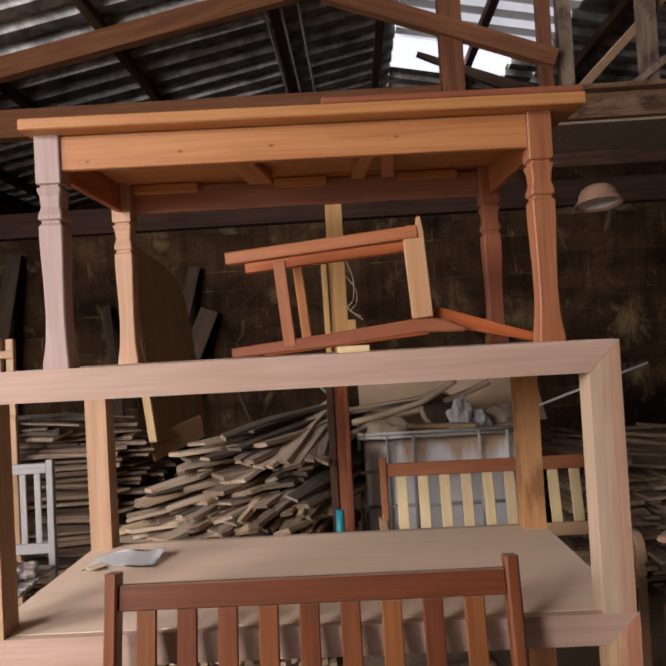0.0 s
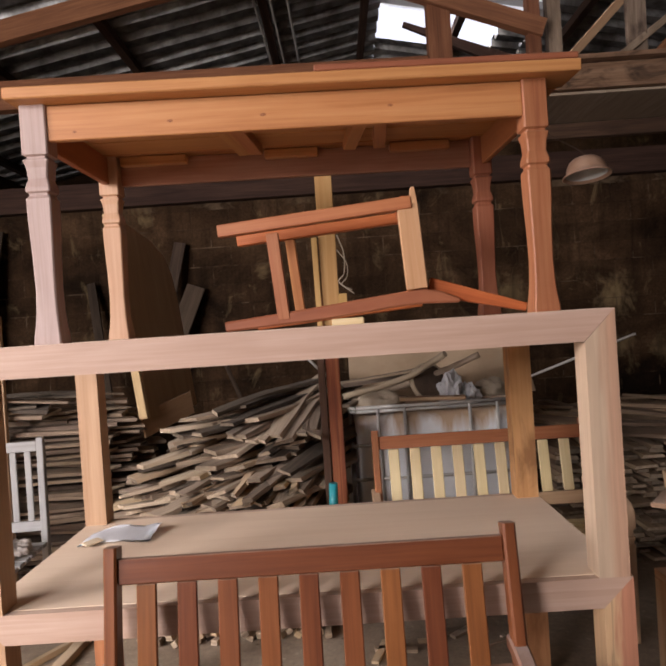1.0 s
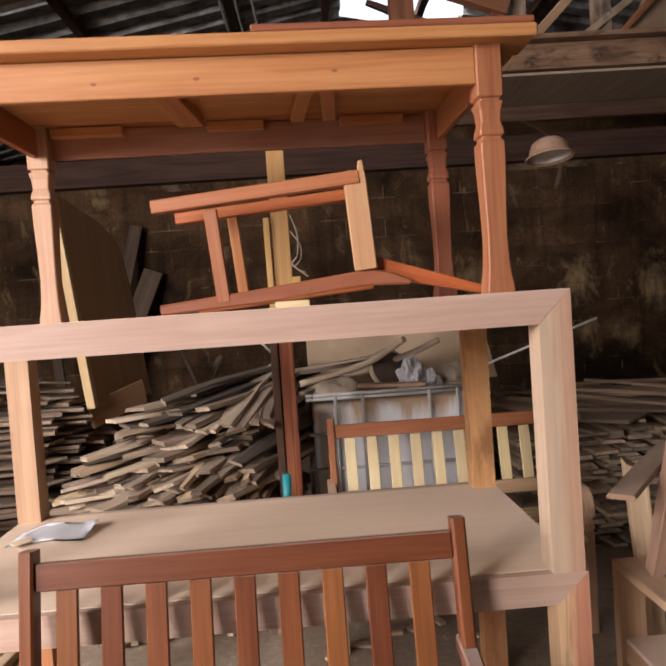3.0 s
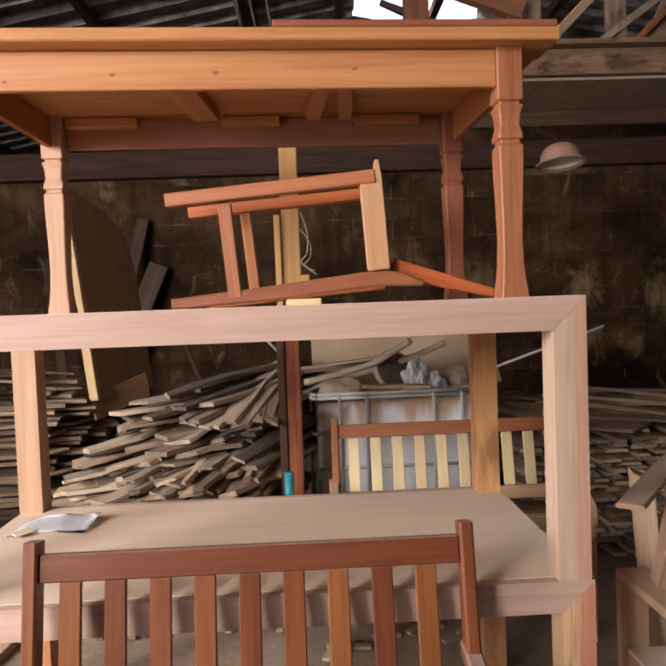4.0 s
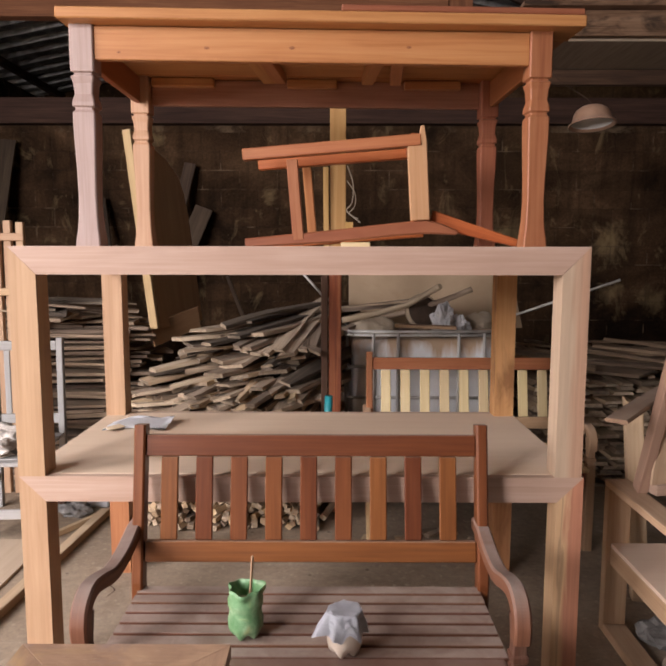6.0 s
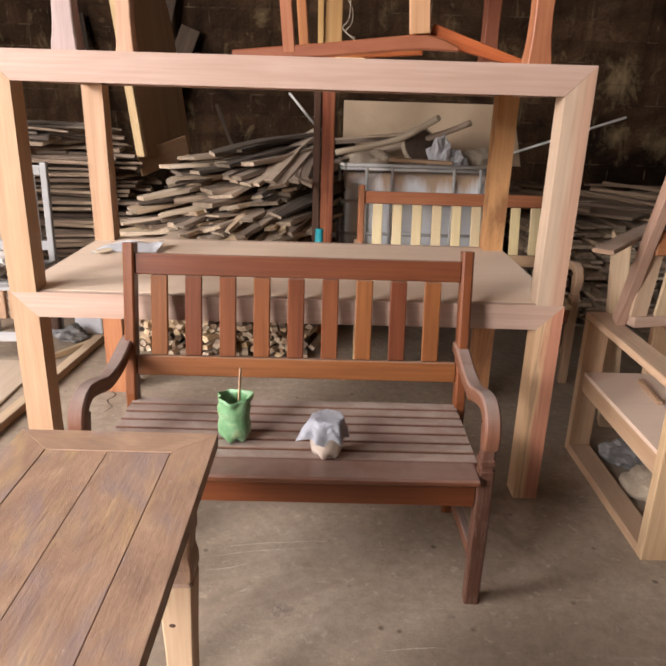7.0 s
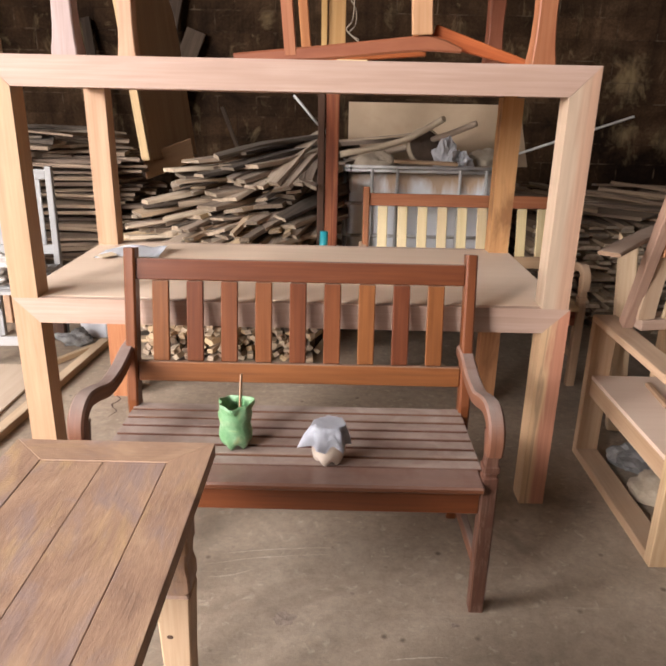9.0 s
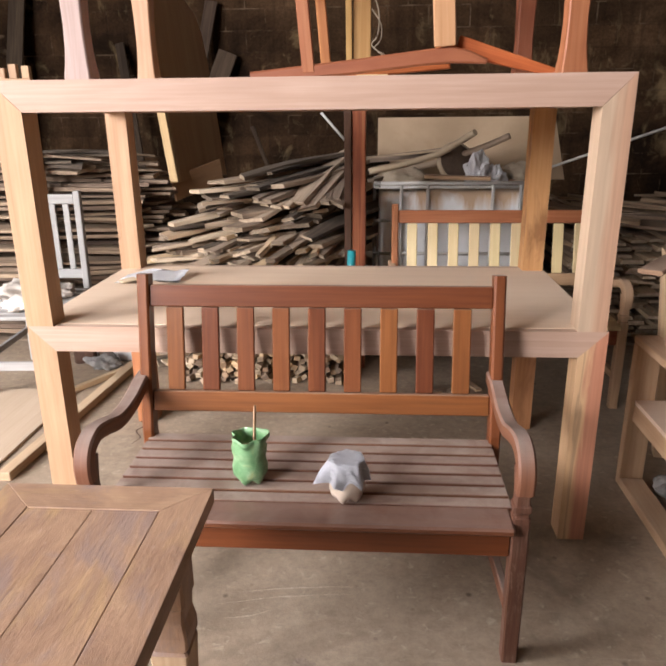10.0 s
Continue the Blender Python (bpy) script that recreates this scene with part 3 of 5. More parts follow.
def gable_piece(name, x0, x1, z0):
    """A length of the added, unseen front wall from z0 up to the slope of the roof."""
    xs = [x0] + ([RIDGE_X] if x0 < RIDGE_X < x1 else []) + [x1]
    bm = bmesh.new()
    loops = []
    for y in (-4.8, -4.6):
        loops.append([bm.verts.new((x, y, rz(x) - 0.01)) for x in xs] + [bm.verts.new((x1, y, z0)), bm.verts.new((x0, y, z0))])
    a, b = loops
    bm.faces.new(a)
    bm.faces.new(b[::-1])
    for i in range(len(a)):
        k = (i + 1) % len(a)
        bm.faces.new((a[k], a[i], b[i], b[k]))
    bmesh.ops.recalc_face_normals(bm, faces=bm.faces[:])
    plain(name, bm, "block", "unseen dark bare concrete front wall, added around the gap for the lamp", "wall", "structure")


# unseen front wall holds back sky light, with a gap for the lamp
gable_piece("wall_south_1", -4.7, -4.1, 0.0)
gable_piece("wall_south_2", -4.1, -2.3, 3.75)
gable_piece("wall_south_3", -2.3, 6.2, 0.0)

for px in (-4.2, -3.0, -1.8, -0.28, 0.8, 1.9, 3.1, 4.4, 5.6):
    plain("purlin", one_bar((px, -4.8, rz(px) - 0.055), (px, 9.1, rz(px) - 0.055), 0.085, 0.09, bevel=0.0), "dark_timber", "dark old timber purlin under the roof", "purlin", "structure")

ty = 3.95
truss = thing("roof_truss", pose(0, 0, 0), "red-brown timber roof truss spanning the shed", "roof truss", kind="structure")
part("tie_beam", one_bar((-4.5, ty, 3.70), (1.2, ty, 3.65), 0.12, 0.25), "red_timber", truss)
part("rafter", one_bar((-4.5, ty, rz(-4.5) - 0.21), (0.96, ty, rz(0.96) - 0.21), 0.1, 0.19), "red_timber", truss)
part("rafter", one_bar((1.04, ty, rz(1.04) - 0.21), (6.0, ty, rz(6.0) - 0.21), 0.1, 0.19), "dark_timber", truss)
part("king_post", one_bar((1.31, ty + 0.01, 3.58), (1.31, ty + 0.01, 4.9), 0.2, 0.14, up=(0, 1, 0)), "red_timber", truss)
part("strut", one_bar((0.21, ty - 0.06, 4.66), (2.2, ty - 0.06, 3.93), 0.1, 0.15), "red_timber", truss)
part("post", one_bar((2.12, ty - 0.02, 3.58), (2.12, ty - 0.02, 4.78), 0.11, 0.1, up=(0, 1, 0)), "red_timber", truss)
part("post", one_bar((2.33, ty + 0.08, 3.58), (2.33, ty + 0.08, 4.7), 0.12, 0.1, up=(0, 1, 0)), "loft_board", truss)
part("strut", one_bar((1.2, ty + 1.55, 4.76), (2.45, ty + 1.55, 4.23), 0.06, 0.05, h1=0.16), "dark_timber", truss, "split dark timber below the roof opening")

# added to block light that would show through the dark gap under the loft
plain("wall_infill", block_box((3.7, 5.24, 3.2), (4.6, 0.2, 0.66), bevel=0.0), "block", "added infill that keeps the gap between the block wall and the loft dark", "wall", "structure")
plain("wall_plate", one_bar((-4.5, 5.06, 3.0), (6.0, 5.06, 3.0), 0.16, 0.26), "dark_timber", "dark beam along the top of the block wall", "beam", "structure")

loft = thing("loft", pose(0, 0, 0), "rough plank storage loft over the back wall", "loft", kind="structure")
part("edge_beam", one_bar((1.75, 3.62, 3.4), (6.0, 3.62, 3.4), 0.08, 0.2), "loft_beam", loft)
part("cap", one_bar((1.75, 3.6, 3.53), (6.0, 3.6, 3.53), 0.2, 0.04), "loft_beam", loft)
for i in range(5):
    x = 1.78 + i * 0.84
    part("panel", one_bar((x + 0.41, 3.66, 3.29), (x + 0.41, 5.05, 3.29), 0.835, 0.02, bevel=0.0), "loft_pale", loft, "pale dusty underside panel")
for yy in (4.5,):
    part("joist", one_bar((1.75, yy, 3.2), (6.0, yy, 3.2), 0.08, 0.14), "dark_timber", loft)

for xa, xb in ((-0.36, -0.325), (-0.195, -0.165), (-0.03, 0.015)):
    plain("roof_cable", tube(bmesh.new(), [(xa, 2.2, 4.78), (xa, 4.1, 4.75), (xb, 6.65, 4.75), (xb, 8.5, 4.78)], 0.013, 6), "cable", "thin pale cable strung under the roof", "cable")

lw = thing("loft_timber", pose(0, 0, 0), "pale plank propped on the storage loft", "plank")
part("plank", one_bar((2.3, 3.75, 3.56), (3.25, 3.95, 4.5), 0.06, 0.07), "pale_leg", lw)
for a, b, w, mt_ in (((2.72, 3.72, 3.56), (3.4, 3.9, 4.05), 0.06, "loft_board"), ((2.95, 3.8, 3.55), (2.95, 3.8, 4.7), 0.16, "loft_board"), ((3.02, 3.7, 3.55), (4.0, 3.72, 4.5), 0.05, "red_timber")):
    plain("loft_board", one_bar(a, b, w, 0.06, up=(0, 1, 0)), mt_, "dusty old timber standing on the storage loft", "board")
bm = bmesh.new()
vs = [bm.verts.new(v) for v in ((3.12, 3.72, 3.55), (4.3, 3.72, 3.55), (4.3, 3.95, 4.7), (3.72, 3.95, 4.7))]
bm.faces.new(vs)
bmesh.ops.solidify(bm, geom=bm.faces[:], thickness=0.015)
plain("hardboard_sheet", bm, "board_tan", "pale cut panel leaning on the storage loft", "panel")

# ---- the stacked tables ----
TX0, TX1, TD, TH, LEG = -0.825, 1.047, 0.94, 0.757, 0.088


def two_tone(name, left, right, x_mid, soft, streak):
    """Heartwood and sapwood that change over across the leg, in wavy streaks along it."""
    m, t, b = nodes_of(name)
    o = mapped(t, "Object", (1, 1, 1))
    sep = t.nodes.new("ShaderNodeSeparateXYZ")
    t.links.new(o, sep.inputs[0])
    wav = noise_tex(t, mapped(t, "Object", (26.0, 26.0, 2.2)), 1.0, 3, 0.5, 0.8)
    x = math_node(t, "ADD", sep.outputs["X"], math_node(t, "MULTIPLY", math_node(t, "SUBTRACT", wav, 0.5), 0.09))
    f = math_node(t, "DIVIDE", math_node(t, "SUBTRACT", x, x_mid - soft), 2 * soft)
    fine = noise_tex(t, mapped(t, "Object", (70.0, 70.0, 3.0)), 1.0, 4, 0.6, 0.3)
    a = ramp(t, fine, [(0.3, tuple(c * 0.84 for c in left)), (0.65, left)])
    c = ramp(t, fine, [(0.3, tuple(c * 0.78 for c in right)), (0.65, right)])
    col = mix(t, ramp(t, f, [(0.0, (0, 0, 0)), (1.0, (1, 1, 1))]), a, c)
    vein = math_node(t, "ABSOLUTE", math_node(t, "SUBTRACT", x, x_mid - streak))
    col = mix(t, ramp(t, math_node(t, "DIVIDE", vein, 0.02), [(0.1, (0.6, 0.6, 0.6)), (0.5, (0, 0, 0))]), col, tuple(k * 0.45 for k in left))
    t.links.new(col, b.inputs["Base Color"])
    b.inputs["Roughness"].default_value = 0.6
    bump(t, b, fine, 0.2, 0.004)
    return m


M["patchy_leg"] = wood("honey leg with dark stains", (0.36, 0.165, 0.065), (0.47, 0.235, 0.1), (0.55, 0.3, 0.14), rough=0.6, vary=0.04, grain=0.4, patch=(0.2, 0.085, 0.035))
M["leg_streak"] = two_tone("honey and red hardwood", (0.6, 0.385, 0.215), (0.46, 0.2, 0.118), 1.0, 0.008, 0.02)
M["leg_pink"] = two_tone("pale and pink hardwood", (0.49, 0.355, 0.245), (0.46, 0.275, 0.178), 1.0, 0.014, 0.4)


def mitred_table(name, z0, label, streak, TX1=TX1, a=0.086):
    """A long table whose aprons and legs meet in mitred corners."""
    tb = thing(name, pose(0, 0, z0), label, "table", "stacked tables")
    # front and back boards, mitred at both ends
    for yy, nm in ((0.0, "front_rail"), (TD - 0.03, "back_rail")):
        bm = bmesh.new()
        lay = bm.loops.layers.uv.verify()
        q = [(TX0, yy, TH), (TX1, yy, TH), (TX1 - a, yy, TH - a), (TX0 + a, yy, TH - a)]
        fr = [bm.verts.new(p) for p in q]
        bk = [bm.verts.new((p[0], p[1] + 0.03, p[2])) for p in q]
        bm.faces.new(fr[::-1])
        bm.faces.new(bk)
        for i in range(4):
            j = (i + 1) % 4
            bm.faces.new((fr[i], fr[j], bk[j], bk[i]))
        if z0 < 0.5:
            bmesh.ops.bevel(bm, geom=bm.edges[:], offset=0.0003, segments=1, affect="EDGES")
        bmesh.ops.recalc_face_normals(bm, faces=bm.faces[:])
        for f in bm.faces:
            for lp in f.loops:
                lp[lay].uv = (lp.vert.co.x + z0 * 3 + 2.1, lp.vert.co.z + lp.vert.co.y * 0.7 + z0)
        part(nm, bm, "pale_pink", tb, "pinkish sanded board with mitred ends")
    for xx in (TX0 + 0.015, TX1 - 0.015):
        part("end_rail", one_bar((xx, 0.032, TH - a / 2), (xx, TD - 0.032, TH - a / 2), 0.03, a - 0.002), "pale_pink", tb)
    part("tabletop", one_bar((TX0 + 0.002, TD / 2, TH - 0.010), (TX1 - 0.002, TD / 2, TH - 0.010), TD - 0.062, 0.022, bevel=0.001), "mdf", tb, "pale dusty plywood top panel")
    for i, (xx, yy) in enumerate(((TX0, 0), (TX1 - LEG, 0), (TX0, TD - LEG), (TX1 - LEG, TD - LEG))):
        # legs mitre into the front and back boards at their outer top corner
        left = xx == TX0
        bm = bmesh.new()
        lay = bm.loops.layers.uv.verify()
        zt_out, zt_in = TH - (0.0003 if z0 < 0.5 else 0.0), TH - a - (0.0003 if z0 < 0.5 else 0.0)
        x0, x1 = xx, xx + LEG
        zl, zr = (zt_out, zt_in) if left else (zt_in, zt_out)
        lo = [bm.verts.new(p) for p in ((x0, yy, 0), (x1, yy, 0), (x1, yy + LEG, 0), (x0, yy + LEG, 0))]
        hi = [bm.verts.new(p) for p in ((x0, yy, zl), (x1, yy, zr), (x1, yy + LEG, zr), (x0, yy + LEG, zl))]
        bm.faces.new(lo[::-1])
        bm.faces.new(hi)
        for k in range(4):
            j = (k + 1) % 4
            bm.faces.new((lo[k], lo[j], hi[j], hi[k]))
        if z0 < 0.5:
            bmesh.ops.bevel(bm, geom=bm.edges[:], offset=0.0003, segments=1, affect="EDGES")
        bmesh.ops.recalc_face_normals(bm, faces=bm.faces[:])
        o = i * 3.3 + z0
        for f in bm.faces:
            for lp in f.loops:
                c = lp.vert.co
                lp[lay].uv = (c.z + o, (c.x if abs(f.normal.y) > 0.5 else c.y + 0.2) + o)
        mat = streak if (not left and z0 < 0.5 and yy == 0) else ("leg_pink" if (not left and yy == 0) else ("cedar_leg" if left and yy > 0 and z0 < 0.5 else ("patchy_leg" if not left and yy > 0 else "pale_leg")))
        part("leg", bm, mat, tb, "red and honey streaked timber leg" if mat == streak else "")
    return tb


mitred_table("long_table", 0.0, "long sanded hardwood table with mitred corners, standing on the floor", "leg_streak")
mitred_table("long_table", TH, "long sanded hardwood table stacked on another table", "leg_streak", 1.039, 0.09)

# shaped-leg table on top of the stack
LEG_PROFILE = [(-0.005, 0.045), (0.02, 0.0435), (0.05, 0.039), (0.09, 0.0355), (0.16, 0.033), (0.26, 0.035), (0.36, 0.039), (0.405, 0.040), (0.44, 0.040), (0.450, 0.0325),
               (0.457, 0.0325), (0.462, 0.040), (0.475, 0.040), (0.50, 0.0325), (0.535, 0.0355), (0.553, 0.041), (0.558, 0.041), (0.562, 0.033), (0.568, 0.033), (0.573, 0.0425), (0.722, 0.0425)]


def top_table():
    tb = thing("dining_table", pose(-0.657, 0.148, 1.52, 0, 0, 2.6), "orange cedar dining table with shaped square legs, standing on stacked tables", "table", "stacked tables")
    L, D, H = 1.622, 0.71, 0.722
    h = 0.039
    for i, (x, y) in enumerate(((h, h), (L - h, h), (h, D - h), (L - h, D - h))):
        part("leg", square_post([(z, r * 0.92) for z, r in LEG_PROFILE], off=(x, y)), ("sap_leg", "cedar_leg", "honey_leg", "dark_leg")[i], tb, ("pale greyish sapwood leg", "", "honey coloured leg", "dark red leg")[i])
    az = H - 0.056
    apron = part("front_apron", one_bar((2 * h, 0.022, az), (L - 2 * h, 0.022, az), 0.025, 0.108), "cedar_knot", tb, "orange cedar board with small knots")
    for kx, kz, kr in ((0.16, -0.03, 0.006), (0.45, -0.012, 0.008), (0.735, -0.008, 0.009), (1.13, 0.0, 0.008)):
        bm = bmesh.new()
        bmesh.ops.create_icosphere(bm, subdivisions=2, radius=1)
        bmesh.ops.transform(bm, matrix=Matrix.Translation((kx, 0.0096, az + kz)) @ Matrix.Diagonal((kr * 1.15, 0.0009, kr * 0.6, 1)), verts=bm.verts[:])
        part("knot", bm, "knot", apron, "small dark knot")
    part("back_apron", one_bar((2 * h, D - 0.022, az), (L - 2 * h, D - 0.022, az), 0.025, 0.108), "back_brown", tb, "dull brown board")
    for x in (0.03, L - 0.03):
        part("end_apron", one_bar((x, 2 * h, az), (x, D - 2 * h, az), 0.025, 0.108), "cedar", tb)
    ys = [-0.058, 0.105, 0.27, 0.44, 0.61, D + 0.055]
    ends = [(-0.02, 1.712), (-0.03, 1.70), (-0.035, 1.71), (-0.01, 1.705), (-0.04, 1.69)]
    # some planks take paler cedar in place of light bounced onto the underside
    for i in range(5):
        zt = 0.036 if i != 1 else 0.04
        part("top_plank", one_bar((ends[i][0], (ys[i] + ys[i + 1]) / 2, H + zt / 2), (ends[i][1], (ys[i] + ys[i + 1]) / 2, H + zt / 2), ys[i + 1] - ys[i] - 0.002, zt, bevel=0.004), "cedar_knot" if i in (0, 2, 3) else "cedar", tb)
    # a thinner board doubled on the front edge
    part("top_plank", one_bar((0.9, 0.02, H + 0.047), (1.705, 0.02, H + 0.047), 0.15, 0.02, bevel=0.003), "cedar_leg", tb)
    # cleats under the top, in paler cedar for the light bounced up to them
    for x, t in ((0.56, 12), (0.60, 14), (1.06, -8), (1.11, 10)):
        part("cleat", one_bar((x, 0.1, H - 0.022), (x + 0.004 * t, D - 0.14, H - 0.022), 0.05, 0.04), "cedar_knot", tb)
    for x0, x1 in ((0.09, 0.36), (0.68, 0.9), (1.2, 1.45)):
        part("cleat", one_bar((x0, D - 0.055, H - 0.02), (x1, D - 0.055, H - 0.02), 0.04, 0.035), "cedar_knot", tb)
    # the frame is a little out of square
    for ob in tb.children_recursive:
        for v in ob.data.vertices:
            v.co.x += v.co.y * (0.06 - 0.0375 * v.co.x)
    return tb


M["cedar_knot"] = wood("orange cedar with knots", (0.36, 0.132, 0.045), (0.47, 0.205, 0.076), (0.535, 0.26, 0.104), rough=0.5, vary=0.03, grain=0.3)
M["back_brown"] = wood("dull brown board", (0.26, 0.118, 0.06), (0.36, 0.172, 0.094), (0.44, 0.23, 0.135), rough=0.6, vary=0.05)
M["knot"] = surface("dark knot", [(0.3, (0.17, 0.055, 0.02)), (0.7, (0.38, 0.145, 0.055))], 120.0, rough=0.6, bumps=0.1)
top_table()

# unfinished chair frame lying on the stacked table
ZT = 1.513
ch = thing("unfinished_chair", pose(0, 0, -0.005), "unfinished orange chair lying on its back on the stacked table", "chair")
part("front_leg", one_bar((-0.120, 0.395, 1.862), (0.535, 0.36, 1.912), 0.04, 0.042), "cedar", ch)
part("front_leg", one_bar((-0.085, 0.60, 1.852), (0.53, 0.57, 1.895), 0.04, 0.038), "cedar_red", ch)
part("side_rail", one_bar((0.085, 0.395, 1.55), (0.062, 0.39, 1.845), 0.042, 0.03, up=(0, 1, 0)), "cedar_leg", ch)
part("side_rail", one_bar((0.132, 0.60, 1.56), (0.108, 0.60, 1.848), 0.036, 0.03, up=(0, 1, 0)), "cedar", ch)
M["crest"] = wood("pale orange crest rail", (0.42, 0.215, 0.105), (0.5, 0.275, 0.145), (0.56, 0.335, 0.19), rough=0.5, vary=0.03)
bmk = one_bar((0.540, 0.385, 1.625), (0.520, 0.362, 1.912), 0.07, 0.035, up=(0, 1, 0))
bar(bmk, (0.541, 0.361, 1.905), (0.540, 0.36, 1.962), 0.028, 0.034, up=(0, 1, 0), w1=0.012, bevel=0.002)
part("crest_rail", bmk, "crest", ch, "pale crest rail with a pointed end")
part("crest_rail", one_bar((0.556, 0.41, 1.62), (0.55, 0.58, 1.62), 0.05, 0.05), "cedar_red", ch)
part("crest_rail", one_bar((0.515, 0.38, 1.915), (0.515, 0.6, 1.91), 0.03, 0.05), "cedar_red", ch)
bmk = bmesh.new()
sweep(bmk, [(-0.115, 0.40, 1.538), (0.2, 0.40, 1.563), (0.45, 0.40, 1.590), (0.56, 0.40, 1.600), (0.62, 0.40, 1.592), (0.68, 0.40, 1.578)], 0.036, [0.034, 0.046, 0.048, 0.052, 0.04, 0.016], side=(0, 1, 0))
part("back_stile", bmk, "cedar_leg", ch)
part("back_stile", one_bar((-0.03, 0.6, 1.537), (0.58, 0.6, 1.585), 0.036, 0.034), "cedar_red", ch)
part("back_leg", one_bar((0.585, 0.43, 1.632), (0.915, 0.43, 1.540), 0.035, 0.062, h1=0.028, w1=0.03), "cedar_red", ch, "red cedar kinked rear leg")
plain("offcut_block", block_box((0.30, 0.42, ZT + 0.012), (0.11, 0.06, 0.024)), "slat_pale", "small pale primed wood offcut on the stacked table", "offcut")

# ---- garden benches ----


M["mahog_worn"] = wood("scuffed mahogany", (0.065, 0.027, 0.015), (0.1, 0.043, 0.024), (0.145, 0.068, 0.04), rough=0.55, vary=0.1, wear=(0.26, 0.18, 0.13))
M["mahog_front"] = wood("rubbed mahogany seat edge", (0.075, 0.024, 0.011), (0.12, 0.041, 0.018), (0.17, 0.063, 0.03), rough=0.36, dust=0.5, dust_col=(0.33, 0.26, 0.225), vary=0.05, coat=0.25)
M["mahog_arm"] = wood("polished dusty mahogany arm", (0.1, 0.038, 0.02), (0.155, 0.062, 0.033), (0.21, 0.092, 0.052), rough=0.55, dust=0.75, dust_col=(0.35, 0.3, 0.265), vary=0.1)


def bench(name, m, label, rail, slat, seat, front, post, low, arm, group="garden benches"):
    b = thing(name, m, label, "bench", group)
    W = 1.107
    ytop, zt, yseat, zs = -0.038, 0.945, -0.128, 0.44

    def yb(z):
        return ytop + (yseat - ytop) * (zt - z) / (zt - zs)

    for x in (0.02, W + 0.002):
        bm = bmesh.new()
        sweep(bm, [(x, yb(0.44) + 0.05, 0.0), (x, yb(0.44) + 0.012, 0.25), (x, yb(0.46), 0.46), (x, yb(0.7), 0.7), (x, yb(zt), zt)], 0.036, 0.056, side=(1, 0, 0))
        part("back_post", bm, post, b)
    for z0, z1, nm in ((0.846, 0.914, "top_rail"), (0.519, 0.584, "lower_rail")):
        z = (z0 + z1) / 2
        part(nm, one_bar((0.039, yb(z), z), (W - 0.017, yb(z), z), 0.03, z1 - z0, up=(0, 0.18, 1)), rail if nm == "top_rail" else low, b)
    for i in range(9):
        x = 0.113 + i * 0.1112
        part("slat", one_bar((x, yb(0.585), 0.585), (x, yb(0.845), 0.845), 0.054, 0.014, up=(0, 1, 0)), slat, b)
    # seat of long slats and a broad front board
    ys = [-0.142 - 0.0553 * i for i in range(7)]
    for y in ys:
        part("seat_slat", one_bar((0.022, y, zs - 0.011 - 0.02 * (y + 0.142) * -0.2), (W - 0.008, y, zs - 0.011 - 0.02 * (y + 0.142) * -0.2), 0.0435, 0.02, bevel=0.002), seat, b)
    part("seat_board", one_bar((0.022, -0.549, zs - 0.012), (W - 0.018, -0.549, zs - 0.012), 0.1, 0.022, bevel=0.006), front, b)
    part("front_rail", one_bar((0.029, -0.546, zs - 0.066), (W - 0.022, -0.546, zs - 0.066), 0.026, 0.084), rail, b)
    part("back_rail", one_bar((0.04, -0.14, zs - 0.06), (W - 0.04, -0.14, zs - 0.06), 0.026, 0.07), rail, b)
    for x, s in ((0.006, -1), (W + 0.001, 1)):
        leg = part("front_leg", square_post([(0.0, 0.021), (0.2, 0.022), (0.42, 0.022), (0.448, 0.022), (0.452, 0.018), (0.462, 0.018), (0.466, 0.023), (0.482, 0.023), (0.486, 0.019), (0.51, 0.018), (0.585, 0.022)], off=(x, -0.545)), "mahog_worn" if arm == "mahog_arm" else arm, b)
        bm = bmesh.new()
        pts = smooth_path([(x, -0.05, 0.622), (x, -0.12, 0.618), (x, -0.23, 0.592), (x, -0.34, 0.588), (x, -0.43, 0.612), (x, -0.50, 0.624), (x, -0.548, 0.606), (x, -0.566, 0.568), (x, -0.562, 0.525)], 8)
        sweep(bm, pts, 0.044, 0.042, side=(1, 0, 0))
        part("armrest", bm, arm, b, "wavy armrest with a drooping front end")
        part("side_rail", one_bar((x - s * 0.012, -0.53, zs - 0.07), (x - s * 0.016, -0.14, zs - 0.07), 0.024, 0.07), rail, b)
        part("stretcher", one_bar((x - s * 0.012, -0.535, 0.17), (x - s * 0.02, -0.1, 0.17), 0.022, 0.04), arm, b)
    return b


bench("garden_bench", pose(-0.418, 0, 0), "dark red mahogany slatted garden bench with a dusty seat", "mahog", "mahog", "mahog_dusty", "mahog_front", "mahog", "mahog", "mahog_arm")
bench("garden_bench", pose(0.400, 1.665, 0), "unfinished garden bench with pale back slats and red rails", "cedar_red2", "slat_pale", "slat_pale", "slat_pale", "cedar_leg", "armchair", "armchair")

# ---- small worktable by the camera ----
wt = thing("side_table", pose(-0.353, -0.978, 0), "worn rustic table with a framed plank top and shaped legs", "table")
WL, WW, WH, ft = 1.15, 0.385, 0.77, 0.028


